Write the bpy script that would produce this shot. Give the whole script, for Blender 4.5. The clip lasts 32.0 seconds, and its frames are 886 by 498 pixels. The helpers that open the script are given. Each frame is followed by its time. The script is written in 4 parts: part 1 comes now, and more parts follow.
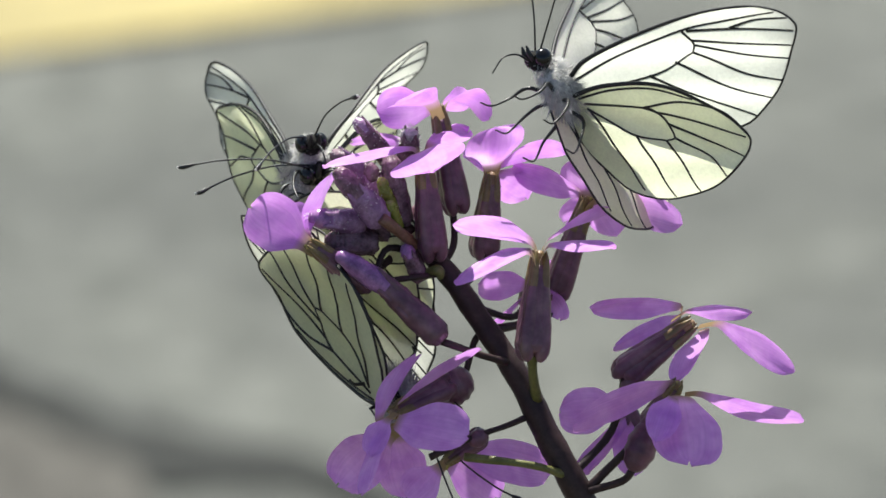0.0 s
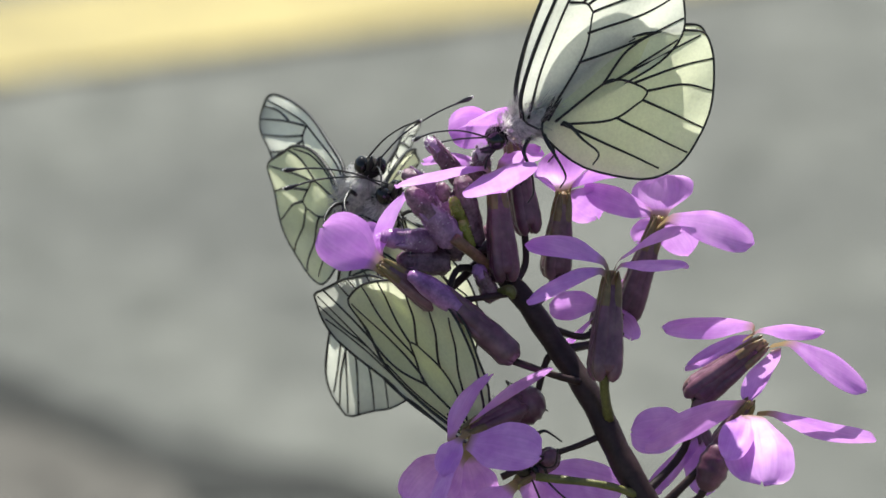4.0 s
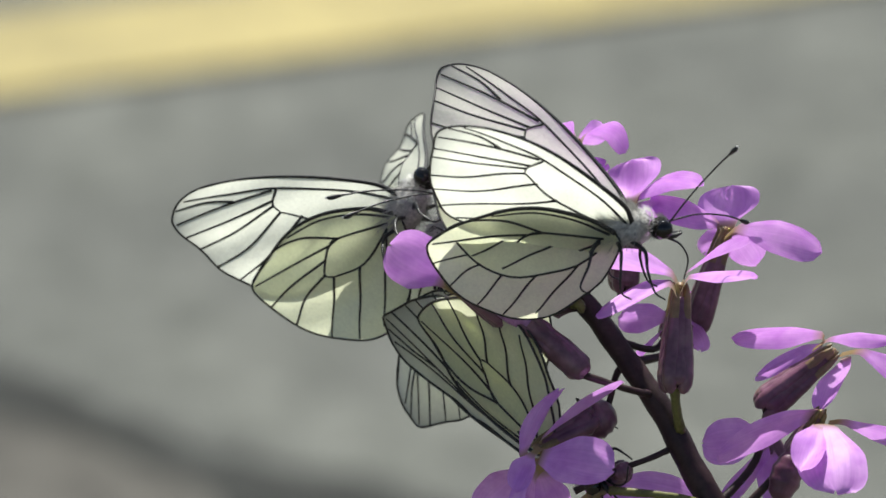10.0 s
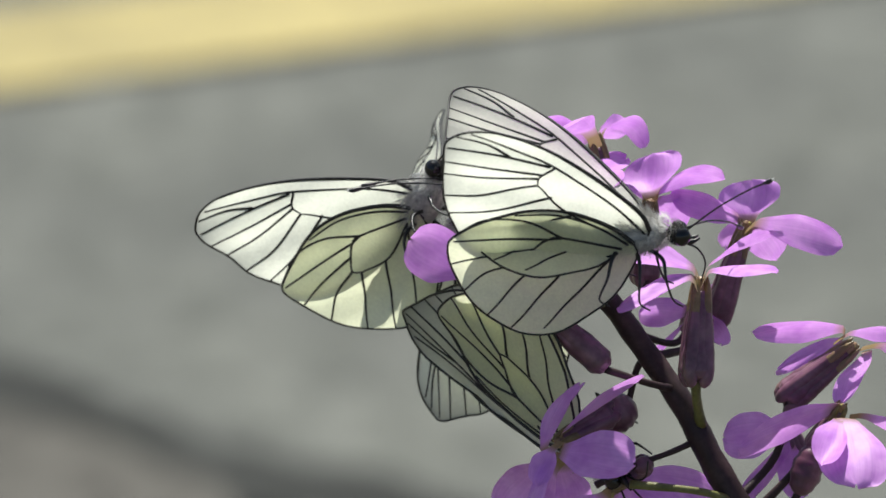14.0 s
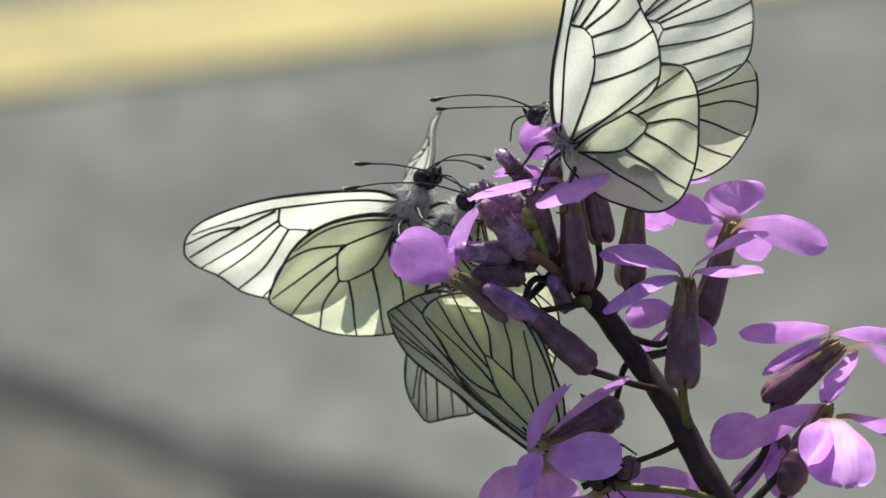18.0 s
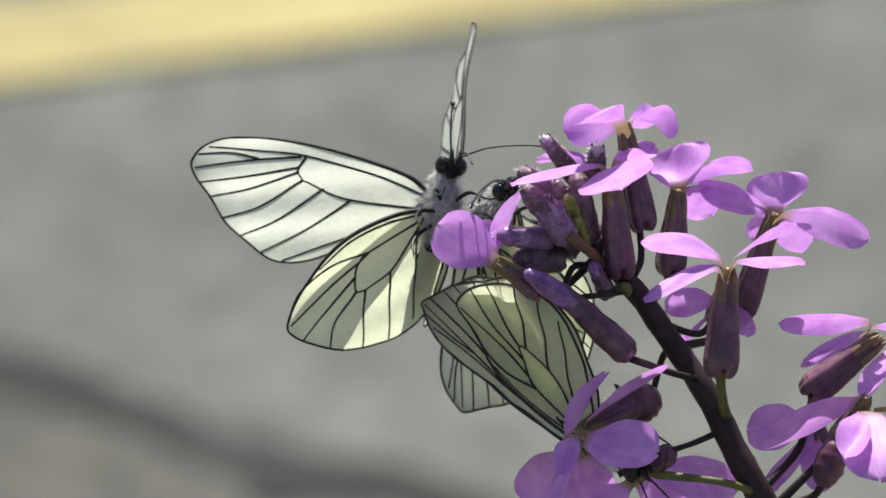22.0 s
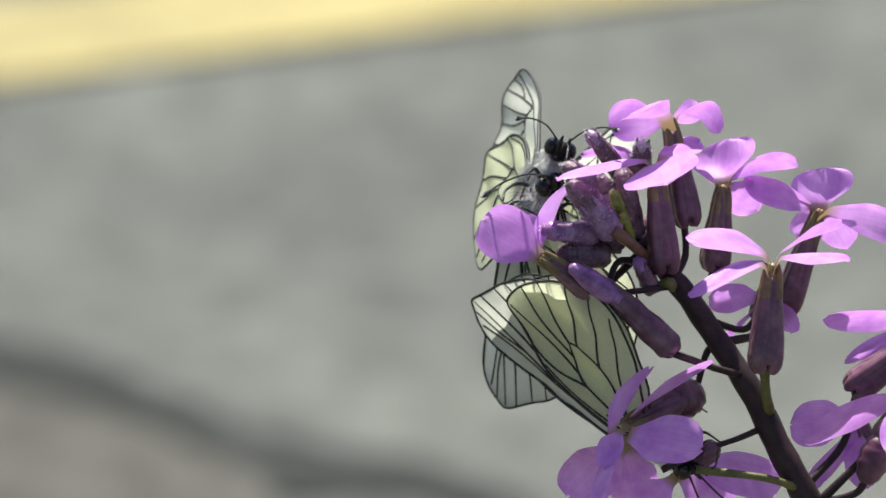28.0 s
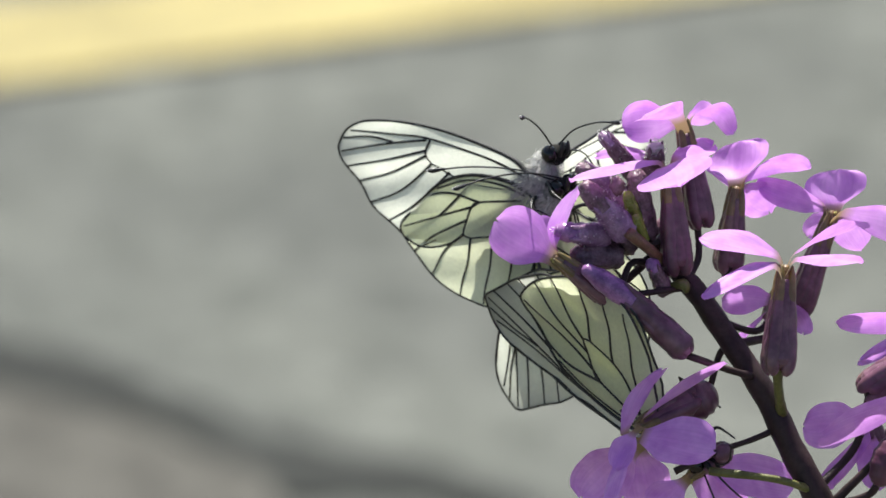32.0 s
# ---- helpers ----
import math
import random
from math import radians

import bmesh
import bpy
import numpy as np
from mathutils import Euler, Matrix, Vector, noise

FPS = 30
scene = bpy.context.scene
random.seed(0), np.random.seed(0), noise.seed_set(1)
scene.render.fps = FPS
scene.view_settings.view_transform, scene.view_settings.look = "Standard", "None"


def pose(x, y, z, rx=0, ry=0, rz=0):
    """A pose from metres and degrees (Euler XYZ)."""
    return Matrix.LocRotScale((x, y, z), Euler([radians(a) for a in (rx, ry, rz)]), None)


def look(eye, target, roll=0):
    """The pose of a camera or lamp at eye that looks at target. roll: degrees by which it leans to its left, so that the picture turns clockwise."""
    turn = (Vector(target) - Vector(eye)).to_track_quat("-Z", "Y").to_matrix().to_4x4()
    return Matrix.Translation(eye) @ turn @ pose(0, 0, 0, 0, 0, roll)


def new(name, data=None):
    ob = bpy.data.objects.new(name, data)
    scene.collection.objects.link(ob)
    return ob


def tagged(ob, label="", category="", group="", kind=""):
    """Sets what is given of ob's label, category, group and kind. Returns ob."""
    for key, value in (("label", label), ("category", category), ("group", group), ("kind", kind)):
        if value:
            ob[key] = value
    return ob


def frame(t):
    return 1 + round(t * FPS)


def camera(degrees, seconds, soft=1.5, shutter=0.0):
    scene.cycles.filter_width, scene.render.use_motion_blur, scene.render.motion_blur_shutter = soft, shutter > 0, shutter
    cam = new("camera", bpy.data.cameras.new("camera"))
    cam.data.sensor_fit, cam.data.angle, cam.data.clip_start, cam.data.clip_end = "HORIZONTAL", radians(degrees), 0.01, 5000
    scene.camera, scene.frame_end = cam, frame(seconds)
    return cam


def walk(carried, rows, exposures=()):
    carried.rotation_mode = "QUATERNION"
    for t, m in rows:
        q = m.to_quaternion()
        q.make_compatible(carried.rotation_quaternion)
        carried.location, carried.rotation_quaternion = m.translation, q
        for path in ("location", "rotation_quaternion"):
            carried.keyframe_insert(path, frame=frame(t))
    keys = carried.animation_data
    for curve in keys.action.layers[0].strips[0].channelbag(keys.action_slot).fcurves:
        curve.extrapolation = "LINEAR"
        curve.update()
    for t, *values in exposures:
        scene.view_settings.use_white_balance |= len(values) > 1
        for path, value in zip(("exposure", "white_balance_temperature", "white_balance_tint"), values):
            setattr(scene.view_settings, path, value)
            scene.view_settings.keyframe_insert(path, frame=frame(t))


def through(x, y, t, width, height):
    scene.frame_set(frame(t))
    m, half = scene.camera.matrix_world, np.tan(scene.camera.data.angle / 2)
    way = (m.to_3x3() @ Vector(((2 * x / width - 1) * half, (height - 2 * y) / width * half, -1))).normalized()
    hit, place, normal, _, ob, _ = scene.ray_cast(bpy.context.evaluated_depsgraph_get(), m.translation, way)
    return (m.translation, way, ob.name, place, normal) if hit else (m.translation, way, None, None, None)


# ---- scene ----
# ---- camera ----
cam = camera(6.4, 32.0, soft=1.6)
cam.data.dof.use_dof = True
cam.data.dof.focus_distance = 0.995
cam.data.dof.aperture_fstop = 38.0
walk(cam, [
    (0, look((-0.01999, -0.9330, 1.3805), (-0.01185, 0.00580, 1.03594))),
    (0.5, look((-0.01972, -0.9330, 1.3805), (-0.01142, 0.00591, 1.03625))),
    (1, look((-0.02114, -0.9330, 1.3805), (-0.01371, 0.00625, 1.03717))),
    (1.5, look((-0.02257, -0.9330, 1.3805), (-0.01601, 0.00633, 1.03738))),
    (2, look((-0.02263, -0.9330, 1.3805), (-0.01612, 0.00633, 1.03738))),
    (2.5, look((-0.02250, -0.9330, 1.3805), (-0.01590, 0.00659, 1.03810))),
    (3, look((-0.02419, -0.9330, 1.3805), (-0.01863, 0.00662, 1.03820))),
    (3.5, look((-0.02514, -0.9330, 1.3805), (-0.02017, 0.00662, 1.03820))),
    (5.5, look((-0.02697, -0.9330, 1.3805), (-0.02312, 0.00711, 1.03953))),
    (6, look((-0.02764, -0.9330, 1.3805), (-0.02421, 0.00729, 1.04004))),
    (6.5, look((-0.02866, -0.9330, 1.3805), (-0.02586, 0.00729, 1.04004))),
    (7, look((-0.02866, -0.9330, 1.3805), (-0.02586, 0.00755, 1.04075))),
    (7.5, look((-0.02771, -0.9330, 1.3805), (-0.02433, 0.00759, 1.04086))),
    (8, look((-0.02859, -0.9330, 1.3805), (-0.02575, 0.00763, 1.04096))),
    (8.5, look((-0.03001, -0.9330, 1.3805), (-0.02805, 0.00759, 1.04085))),
    (9, look((-0.03008, -0.9330, 1.3805), (-0.02816, 0.00781, 1.04146))),
    (9.5, look((-0.03015, -0.9330, 1.3805), (-0.02827, 0.00777, 1.04136))),
    (10, look((-0.03130, -0.9330, 1.3805), (-0.03013, 0.00714, 1.03961))),
    (10.5, look((-0.03205, -0.9330, 1.3805), (-0.03134, 0.00706, 1.03940))),
    (11, look((-0.03164, -0.9330, 1.3805), (-0.03068, 0.00714, 1.03961))),
    (11.5, look((-0.03198, -0.9330, 1.3805), (-0.03122, 0.00710, 1.03950))),
    (12, look((-0.03286, -0.9330, 1.3805), (-0.03264, 0.00706, 1.03940))),
    (12.5, look((-0.03299, -0.9330, 1.3805), (-0.03287, 0.00706, 1.03939))),
    (13, look((-0.03238, -0.9330, 1.3805), (-0.03188, 0.00695, 1.03909))),
    (13.5, look((-0.03259, -0.9330, 1.3805), (-0.03221, 0.00691, 1.03899))),
    (14, look((-0.03293, -0.9330, 1.3805), (-0.03276, 0.00687, 1.03889))),
    (14.5, look((-0.03293, -0.9330, 1.3805), (-0.03276, 0.00672, 1.03847))),
    (16.5, look((-0.03232, -0.9330, 1.3805), (-0.03177, 0.00688, 1.03889))),
    (17, look((-0.03272, -0.9330, 1.3805), (-0.03243, 0.00687, 1.03889))),
    (17.5, look((-0.03286, -0.9330, 1.3805), (-0.03264, 0.00698, 1.03919))),
    (18, look((-0.03191, -0.9330, 1.3805), (-0.03112, 0.00691, 1.03899))),
    (18.5, look((-0.03184, -0.9330, 1.3805), (-0.03101, 0.00699, 1.03919))),
    (19, look((-0.03320, -0.9330, 1.3805), (-0.03320, 0.00672, 1.03847))),
    (19.5, look((-0.03340, -0.9330, 1.3805), (-0.03352, 0.00680, 1.03867))),
    (20, look((-0.03286, -0.9330, 1.3805), (-0.03264, 0.00698, 1.03919))),
    (20.5, look((-0.03367, -0.9330, 1.3805), (-0.03396, 0.00691, 1.03898))),
    (21, look((-0.03442, -0.9330, 1.3805), (-0.03517, 0.00672, 1.03846))),
    (21.5, look((-0.03428, -0.9330, 1.3805), (-0.03495, 0.00657, 1.03805))),
    (22, look((-0.03475, -0.9330, 1.3805), (-0.03571, 0.00649, 1.03784))),
    (22.5, look((-0.03611, -0.9330, 1.3805), (-0.03790, 0.00630, 1.03732))),
    (23, look((-0.03647, -0.9330, 1.3805), (-0.03849, 0.00609, 1.03674))),
    (23.5, look((-0.03597, -0.9330, 1.3805), (-0.03768, 0.00638, 1.03752))),
    (24, look((-0.03669, -0.9330, 1.3805), (-0.03884, 0.00650, 1.03787))),
    (24.5, look((-0.03734, -0.9330, 1.3805), (-0.03989, 0.00635, 1.03745))),
    (25, look((-0.03669, -0.9330, 1.3805), (-0.03884, 0.00651, 1.03788))),
    (25.5, look((-0.03661, -0.9330, 1.3805), (-0.03871, 0.00658, 1.03807))),
    (27.5, look((-0.03771, -0.9330, 1.3805), (-0.04049, 0.00642, 1.03765))),
    (28, look((-0.03815, -0.9330, 1.3805), (-0.04121, 0.00631, 1.03734))),
    (28.5, look((-0.03850, -0.9330, 1.3805), (-0.04178, 0.00618, 1.03699))),
    (29, look((-0.03846, -0.9330, 1.3805), (-0.04171, 0.00646, 1.03774))),
    (29.5, look((-0.03916, -0.9330, 1.3805), (-0.04283, 0.00632, 1.03737))),
    (30, look((-0.03960, -0.9330, 1.3805), (-0.04354, 0.00622, 1.03710))),
    (30.5, look((-0.04047, -0.9330, 1.3805), (-0.04495, 0.00599, 1.03647))),
    (31, look((-0.04112, -0.9330, 1.3805), (-0.04600, 0.00586, 1.03611))),
    (31.5, look((-0.04001, -0.9330, 1.3805), (-0.04420, 0.00645, 1.03771))),
    (32, look((-0.03915, -0.9330, 1.3805), (-0.04283, 0.00638, 1.03753))),
], exposures=[(0, 0.86), (4, 0.86), (7, 0.76), (9, 0.58), (14, 0.54), (17, 0.62), (21, 0.64), (22, 0.66), (24, 0.80), (28, 0.82), (32, 0.86)])

# ---- light ----
SUN = Vector((-0.06, 0.46, 0.84)).normalized()
sky = bpy.data.worlds.new("sky")
sky.use_nodes = True
scene.world = sky
sky_tex = sky.node_tree.nodes.new("ShaderNodeTexSky")
sky_tex.sky_type, sky_tex.sun_disc = "NISHITA", False
sky_tex.sun_elevation = math.asin(SUN.z)
sky_tex.sun_rotation = math.atan2(SUN.x, SUN.y)
sky.node_tree.links.new(sky_tex.outputs[0], sky.node_tree.nodes["Background"].inputs[0])
sky.node_tree.nodes["Background"].inputs[1].default_value = 0.062
lamp = bpy.data.lights.new("sun", "SUN")
lamp.energy, lamp.angle, lamp.color = 5.0, radians(0.6), (0.985, 0.972, 0.905)
sun = new("sun", lamp)
sun.matrix_world = look(SUN * 20, (0, 0, 0))

# ---- materials ----


def nodes_of(name):
    m = bpy.data.materials.new(name)
    m.use_nodes = True
    t = m.node_tree
    t.nodes.remove(t.nodes["Principled BSDF"])
    return m, t, t.nodes["Material Output"]


def add(t, kind, **values):
    n = t.nodes.new(kind)
    for k, v in values.items():
        n.inputs[k].default_value = v
    return n


def noise_of(t, scale, detail=4.0, rough=0.6, space="Object"):
    c = t.nodes.new("ShaderNodeTexCoord")
    n = add(t, "ShaderNodeTexNoise", Scale=scale, Detail=detail, Roughness=rough)
    t.links.new(c.outputs[space], n.inputs["Vector"])
    return n


def ramp_of(t, source, stops):
    r = t.nodes.new("ShaderNodeValToRGB")
    while len(r.color_ramp.elements) < len(stops):
        r.color_ramp.elements.new(0.5)
    for e, (p, c) in zip(r.color_ramp.elements, stops):
        e.position, e.color = p, (*c, 1)
    t.links.new(source, r.inputs[0])
    return r


def mixed(t, a, b, f, mode="MIX"):
    m = t.nodes.new("ShaderNodeMix")
    m.data_type, m.blend_type = "RGBA", mode
    for s, v in ((m.inputs[0], f), (m.inputs[6], a), (m.inputs[7], b)):
        if isinstance(v, (int, float)):
            s.default_value = v
        elif isinstance(v, tuple):
            s.default_value = (*v, 1)
        else:
            t.links.new(v, s)
    return m.outputs[2]


def bump_of(t, height, strength, distance):
    b = add(t, "ShaderNodeBump", Strength=strength, Distance=distance)
    t.links.new(height, b.inputs["Height"])
    return b.outputs[0]


def solid(name, dark, light, scale, rough=0.5, bump=0.3, depth=0.0002, fine=6.0, spec=0.5):
    """An opaque surface, mottled at two scales."""
    m, t, out = nodes_of(name)
    a, b = noise_of(t, scale), noise_of(t, scale * fine, 3)
    col = ramp_of(t, a.outputs[0], ((0.3, dark), (0.7, light))).outputs[0]
    fin = ramp_of(t, b.outputs[0], ((0.3, (0.75, 0.75, 0.75)), (0.7, (1.15, 1.15, 1.15)))).outputs[0]
    p = add(t, "ShaderNodeBsdfPrincipled", Roughness=rough)
    p.inputs["Specular IOR Level"].default_value = spec
    t.links.new(mixed(t, col, fin, 1.0, "MULTIPLY"), p.inputs["Base Color"])
    t.links.new(bump_of(t, b.outputs[0], bump, depth), p.inputs["Normal"])
    t.links.new(p.outputs[0], out.inputs[0])
    return m


def petal_material(name, deep, pale, throat, through):
    """Thin petal: pale veined blade, yellowish claw, light passes through it."""
    m, t, out = nodes_of(name)
    uv = t.nodes.new("ShaderNodeUVMap")
    sep = t.nodes.new("ShaderNodeSeparateXYZ")
    t.links.new(uv.outputs[0], sep.inputs[0])
    a = noise_of(t, 300, 3)
    col = ramp_of(t, a.outputs[0], ((0.3, deep), (0.7, pale))).outputs[0]
    stretch = t.nodes.new("ShaderNodeMapping")
    stretch.inputs["Scale"].default_value = (1.2, 16, 1)
    t.links.new(uv.outputs[0], stretch.inputs[0])
    fan = add(t, "ShaderNodeTexNoise", Scale=1.0, Detail=3.0)
    t.links.new(stretch.outputs[0], fan.inputs["Vector"])
    veins = ramp_of(t, fan.outputs[0], ((0.36, (0.88, 0.84, 0.91)), (0.64, (1.03, 1.03, 1.03)))).outputs[0]
    col = mixed(t, col, veins, 0.8, "MULTIPLY")
    claw = ramp_of(t, sep.outputs[0], ((0.05, (1, 1, 1)), (0.2, (0, 0, 0)))).outputs[0]
    col = mixed(t, col, throat, claw)
    p = add(t, "ShaderNodeBsdfPrincipled", Roughness=0.48)
    p.inputs["Specular IOR Level"].default_value = 0.35
    p.inputs["Sheen Weight"].default_value = 0.15
    t.links.new(col, p.inputs["Base Color"])
    t.links.new(bump_of(t, fan.outputs[0], 0.2, 0.0003), p.inputs["Normal"])
    tr = t.nodes.new("ShaderNodeBsdfTranslucent")
    t.links.new(col, tr.inputs[0])
    mx = t.nodes.new("ShaderNodeMixShader")
    mx.inputs[0].default_value = through
    t.links.new(p.outputs[0], mx.inputs[1])
    t.links.new(tr.outputs[0], mx.inputs[2])
    t.links.new(mx.outputs[0], out.inputs[0])
    return m


def wing_material(name, base, dust, clear):
    """Scaled wing membrane: chalky, translucent, thinly scaled towards the dusky rim."""
    m, t, out = nodes_of(name)
    uv = t.nodes.new("ShaderNodeUVMap")
    sep = t.nodes.new("ShaderNodeSeparateXYZ")
    t.links.new(uv.outputs[0], sep.inputs[0])
    a, b = noise_of(t, 260, 3), noise_of(t, 2600, 2)
    tone = ramp_of(t, a.outputs[0], ((0.3, tuple(c * 0.9 for c in base)), (0.7, base))).outputs[0]
    grain = ramp_of(t, b.outputs[0], ((0.3, (0.9, 0.9, 0.9)), (0.7, (1, 1, 1)))).outputs[0]
    col = mixed(t, tone, grain, 1.0, "MULTIPLY")
    rim = ramp_of(t, sep.outputs[1], ((0.0, (0, 0, 0)), (0.12, (0, 0, 0)), (1.0, (1, 1, 1)))).outputs[0]
    col = mixed(t, col, dust, rim)
    d = t.nodes.new("ShaderNodeBsdfDiffuse")
    tr = t.nodes.new("ShaderNodeBsdfTranslucent")
    t.links.new(col, d.inputs[0])
    t.links.new(col, tr.inputs[0])
    nb = bump_of(t, a.outputs[0], 0.35, 0.0006)
    t.links.new(nb, d.inputs["Normal"])
    t.links.new(nb, tr.inputs["Normal"])
    m1 = t.nodes.new("ShaderNodeMixShader")
    m1.inputs[0].default_value = 0.55
    t.links.new(d.outputs[0], m1.inputs[1])
    t.links.new(tr.outputs[0], m1.inputs[2])
    see = t.nodes.new("ShaderNodeBsdfTransparent")
    m2 = t.nodes.new("ShaderNodeMixShader")
    m2.inputs[0].default_value = clear
    t.links.new(m1.outputs[0], m2.inputs[1])
    t.links.new(see.outputs[0], m2.inputs[2])
    t.links.new(m2.outputs[0], out.inputs[0])
    return m


def calyx_material():
    """Brown-purple sepals with olive streaks and a waxy sheen."""
    m, t, out = nodes_of("purple_calyx")
    a, b, c = noise_of(t, 170, 3), noise_of(t, 1300, 3), noise_of(t, 420, 2)
    col = ramp_of(t, a.outputs[0], ((0.28, (0.09, 0.032, 0.055)), (0.5, (0.17, 0.08, 0.115)), (0.62, (0.20, 0.11, 0.13)), (0.76, (0.17, 0.14, 0.05)))).outputs[0]
    col = mixed(t, col, ramp_of(t, c.outputs[0], ((0.35, (0.7, 0.66, 0.7)), (0.68, (1.2, 1.2, 1.2)))).outputs[0], 1.0, "MULTIPLY")
    col = mixed(t, col, ramp_of(t, b.outputs[0], ((0.3, (0.8, 0.8, 0.8)), (0.7, (1.12, 1.12, 1.12)))).outputs[0], 1.0, "MULTIPLY")
    p = add(t, "ShaderNodeBsdfPrincipled", Roughness=0.34)
    t.links.new(col, p.inputs["Base Color"])
    t.links.new(bump_of(t, b.outputs[0], 0.18, 0.0002), p.inputs["Normal"])
    t.links.new(p.outputs[0], out.inputs[0])
    return m


PETAL = petal_material("lilac_petal", (0.66, 0.27, 0.80), (0.87, 0.46, 0.96), (0.36, 0.26, 0.13), 0.38)
CALYX = calyx_material()
THROAT = solid("olive_throat", (0.22, 0.12, 0.075), (0.33, 0.22, 0.11), 300, 0.4, 0.1, fine=4.0)
BUD = solid("violet_bud", (0.17, 0.065, 0.20), (0.45, 0.22, 0.48), 520, 0.30, 0.15, fine=5.0)
VELVET = solid("black_velvet", (0.012, 0.011, 0.01), (0.035, 0.033, 0.03), 900, 0.9, 0.5, spec=0.15)
STEM = solid("dark_stem", (0.022, 0.013, 0.014), (0.055, 0.032, 0.030), 350, 0.5, 0.3, spec=0.3)
GREEN = solid("green_stalk", (0.09, 0.10, 0.02), (0.18, 0.18, 0.05), 500, 0.45, 0.3)
BUDSKIN = solid("violet_calyx", (0.075, 0.038, 0.050), (0.29, 0.17, 0.22), 620, 0.27, 0.5, 0.0004, fine=5.0)
SEPALTIP = solid("olive_sepal", (0.13, 0.085, 0.045), (0.25, 0.19, 0.075), 260, 0.36, 0.3, fine=5.0)
GREENBUD = solid("glossy_green_bud", (0.12, 0.15, 0.02), (0.30, 0.34, 0.07), 600, 0.16, 0.2)
HAIRYBUD = solid("silvery_bud", (0.26, 0.24, 0.23), (0.58, 0.55, 0.52), 800, 0.4, 0.6, fine=5.0)
PINKBUD = solid("pink_violet_bud", (0.20, 0.10, 0.20), (0.46, 0.28, 0.45), 480, 0.26, 0.4, 0.0003, fine=5.0)
BROWN = solid("brown_stalk", (0.12, 0.06, 0.035), (0.24, 0.13, 0.08), 420, 0.38, 0.3)
POLLEN = solid("yellow_pollen", (0.42, 0.36, 0.08), (0.62, 0.55, 0.2), 900, 0.6, 0.2)
BLACK = solid("black_chitin", (0.006, 0.006, 0.006), (0.02, 0.019, 0.018), 900, 0.35, 0.3)
EYE = solid("glossy_eye", (0.004, 0.004, 0.004), (0.012, 0.011, 0.01), 900, 0.08, 0.05)
FUR = solid("grey_fur", (0.3, 0.295, 0.28), (0.74, 0.72, 0.67), 1500, 0.7, 0.2)
VEIN = solid("black_vein", (0.008, 0.008, 0.007), (0.025, 0.023, 0.02), 1200, 0.55, 0.2)
FOREWING = wing_material("white_wing", (0.93, 0.95, 0.82), (0.40, 0.41, 0.37), 0.03)
HAIR = wing_material("pale_hair", (0.92, 0.91, 0.88), (0.9, 0.9, 0.9), 0.05)
HINDWING = wing_material("cream_wing", (0.91, 0.94, 0.68), (0.60, 0.60, 0.48), 0.03)


def asphalt_material():
    m, t, out = nodes_of("asphalt")
    broad, mid, grit = noise_of(t, 6.0, 3), noise_of(t, 30, 4), noise_of(t, 260, 3)
    col = ramp_of(t, mid.outputs[0], ((0.29, (0.074, 0.077, 0.069)), (0.71, (0.172, 0.176, 0.159)))).outputs[0]
    col = mixed(t, col, ramp_of(t, broad.outputs[0], ((0.35, (0.80, 0.80, 0.81)), (0.65, (1.12, 1.12, 1.10)))).outputs[0], 1.0, "MULTIPLY")
    col = mixed(t, col, ramp_of(t, grit.outputs[0], ((0.35, (0.6, 0.6, 0.6)), (0.65, (1.3, 1.3, 1.3)))).outputs[0], 1.0, "MULTIPLY")
    p = add(t, "ShaderNodeBsdfPrincipled", Roughness=0.95)
    p.inputs["Specular IOR Level"].default_value = 0.2
    t.links.new(col, p.inputs["Base Color"])
    t.links.new(bump_of(t, grit.outputs[0], 0.5, 0.004), p.inputs["Normal"])
    t.links.new(p.outputs[0], out.inputs[0])
    return m


ASPHALT = asphalt_material()
PAINT = solid("worn_yellow_paint", (0.20, 0.157, 0.033), (0.35, 0.28, 0.08), 7, 0.6, 0.4, 0.001, 12)
DARKBAND = solid("dark_road_band", (0.03, 0.031, 0.029), (0.052, 0.054, 0.05), 30, 0.95, 0.4, 0.002, spec=0.1)
PATCH = solid("brown_patch", (0.060, 0.057, 0.051), (0.135, 0.128, 0.113), 34, 0.95, 0.5, 0.003, 10, spec=0.1)
SOIL = solid("verge_soil", (0.06, 0.05, 0.035), (0.13, 0.11, 0.08), 14, 0.9, 0.8, 0.01)

# ---- mesh helpers ----


def mesh_of(name, verts, faces, material, uvs=None):
    me = bpy.data.meshes.new(name)
    me.from_pydata([tuple(v) for v in verts], [], faces)
    if uvs:
        layer = me.uv_layers.new(name="UVMap")
        for loop in me.loops:
            layer.data[loop.index].uv = uvs[loop.vertex_index]
    me.materials.append(material)
    for poly in me.polygons:
        poly.use_smooth = True
    me.update()
    return me


def hung(name, me, parent, label=""):
    ob = new(name, me)
    ob.parent = parent
    return tagged(ob, label)


def part(name, bm, material, parent, label=""):
    """Links a bmesh as one mesh object under a thing or part."""
    me = bpy.data.meshes.new(name)
    bm.to_mesh(me)
    bm.free()
    me.materials.append(material)
    for poly in me.polygons:
        poly.use_smooth = True
    return hung(name, me, parent, label)


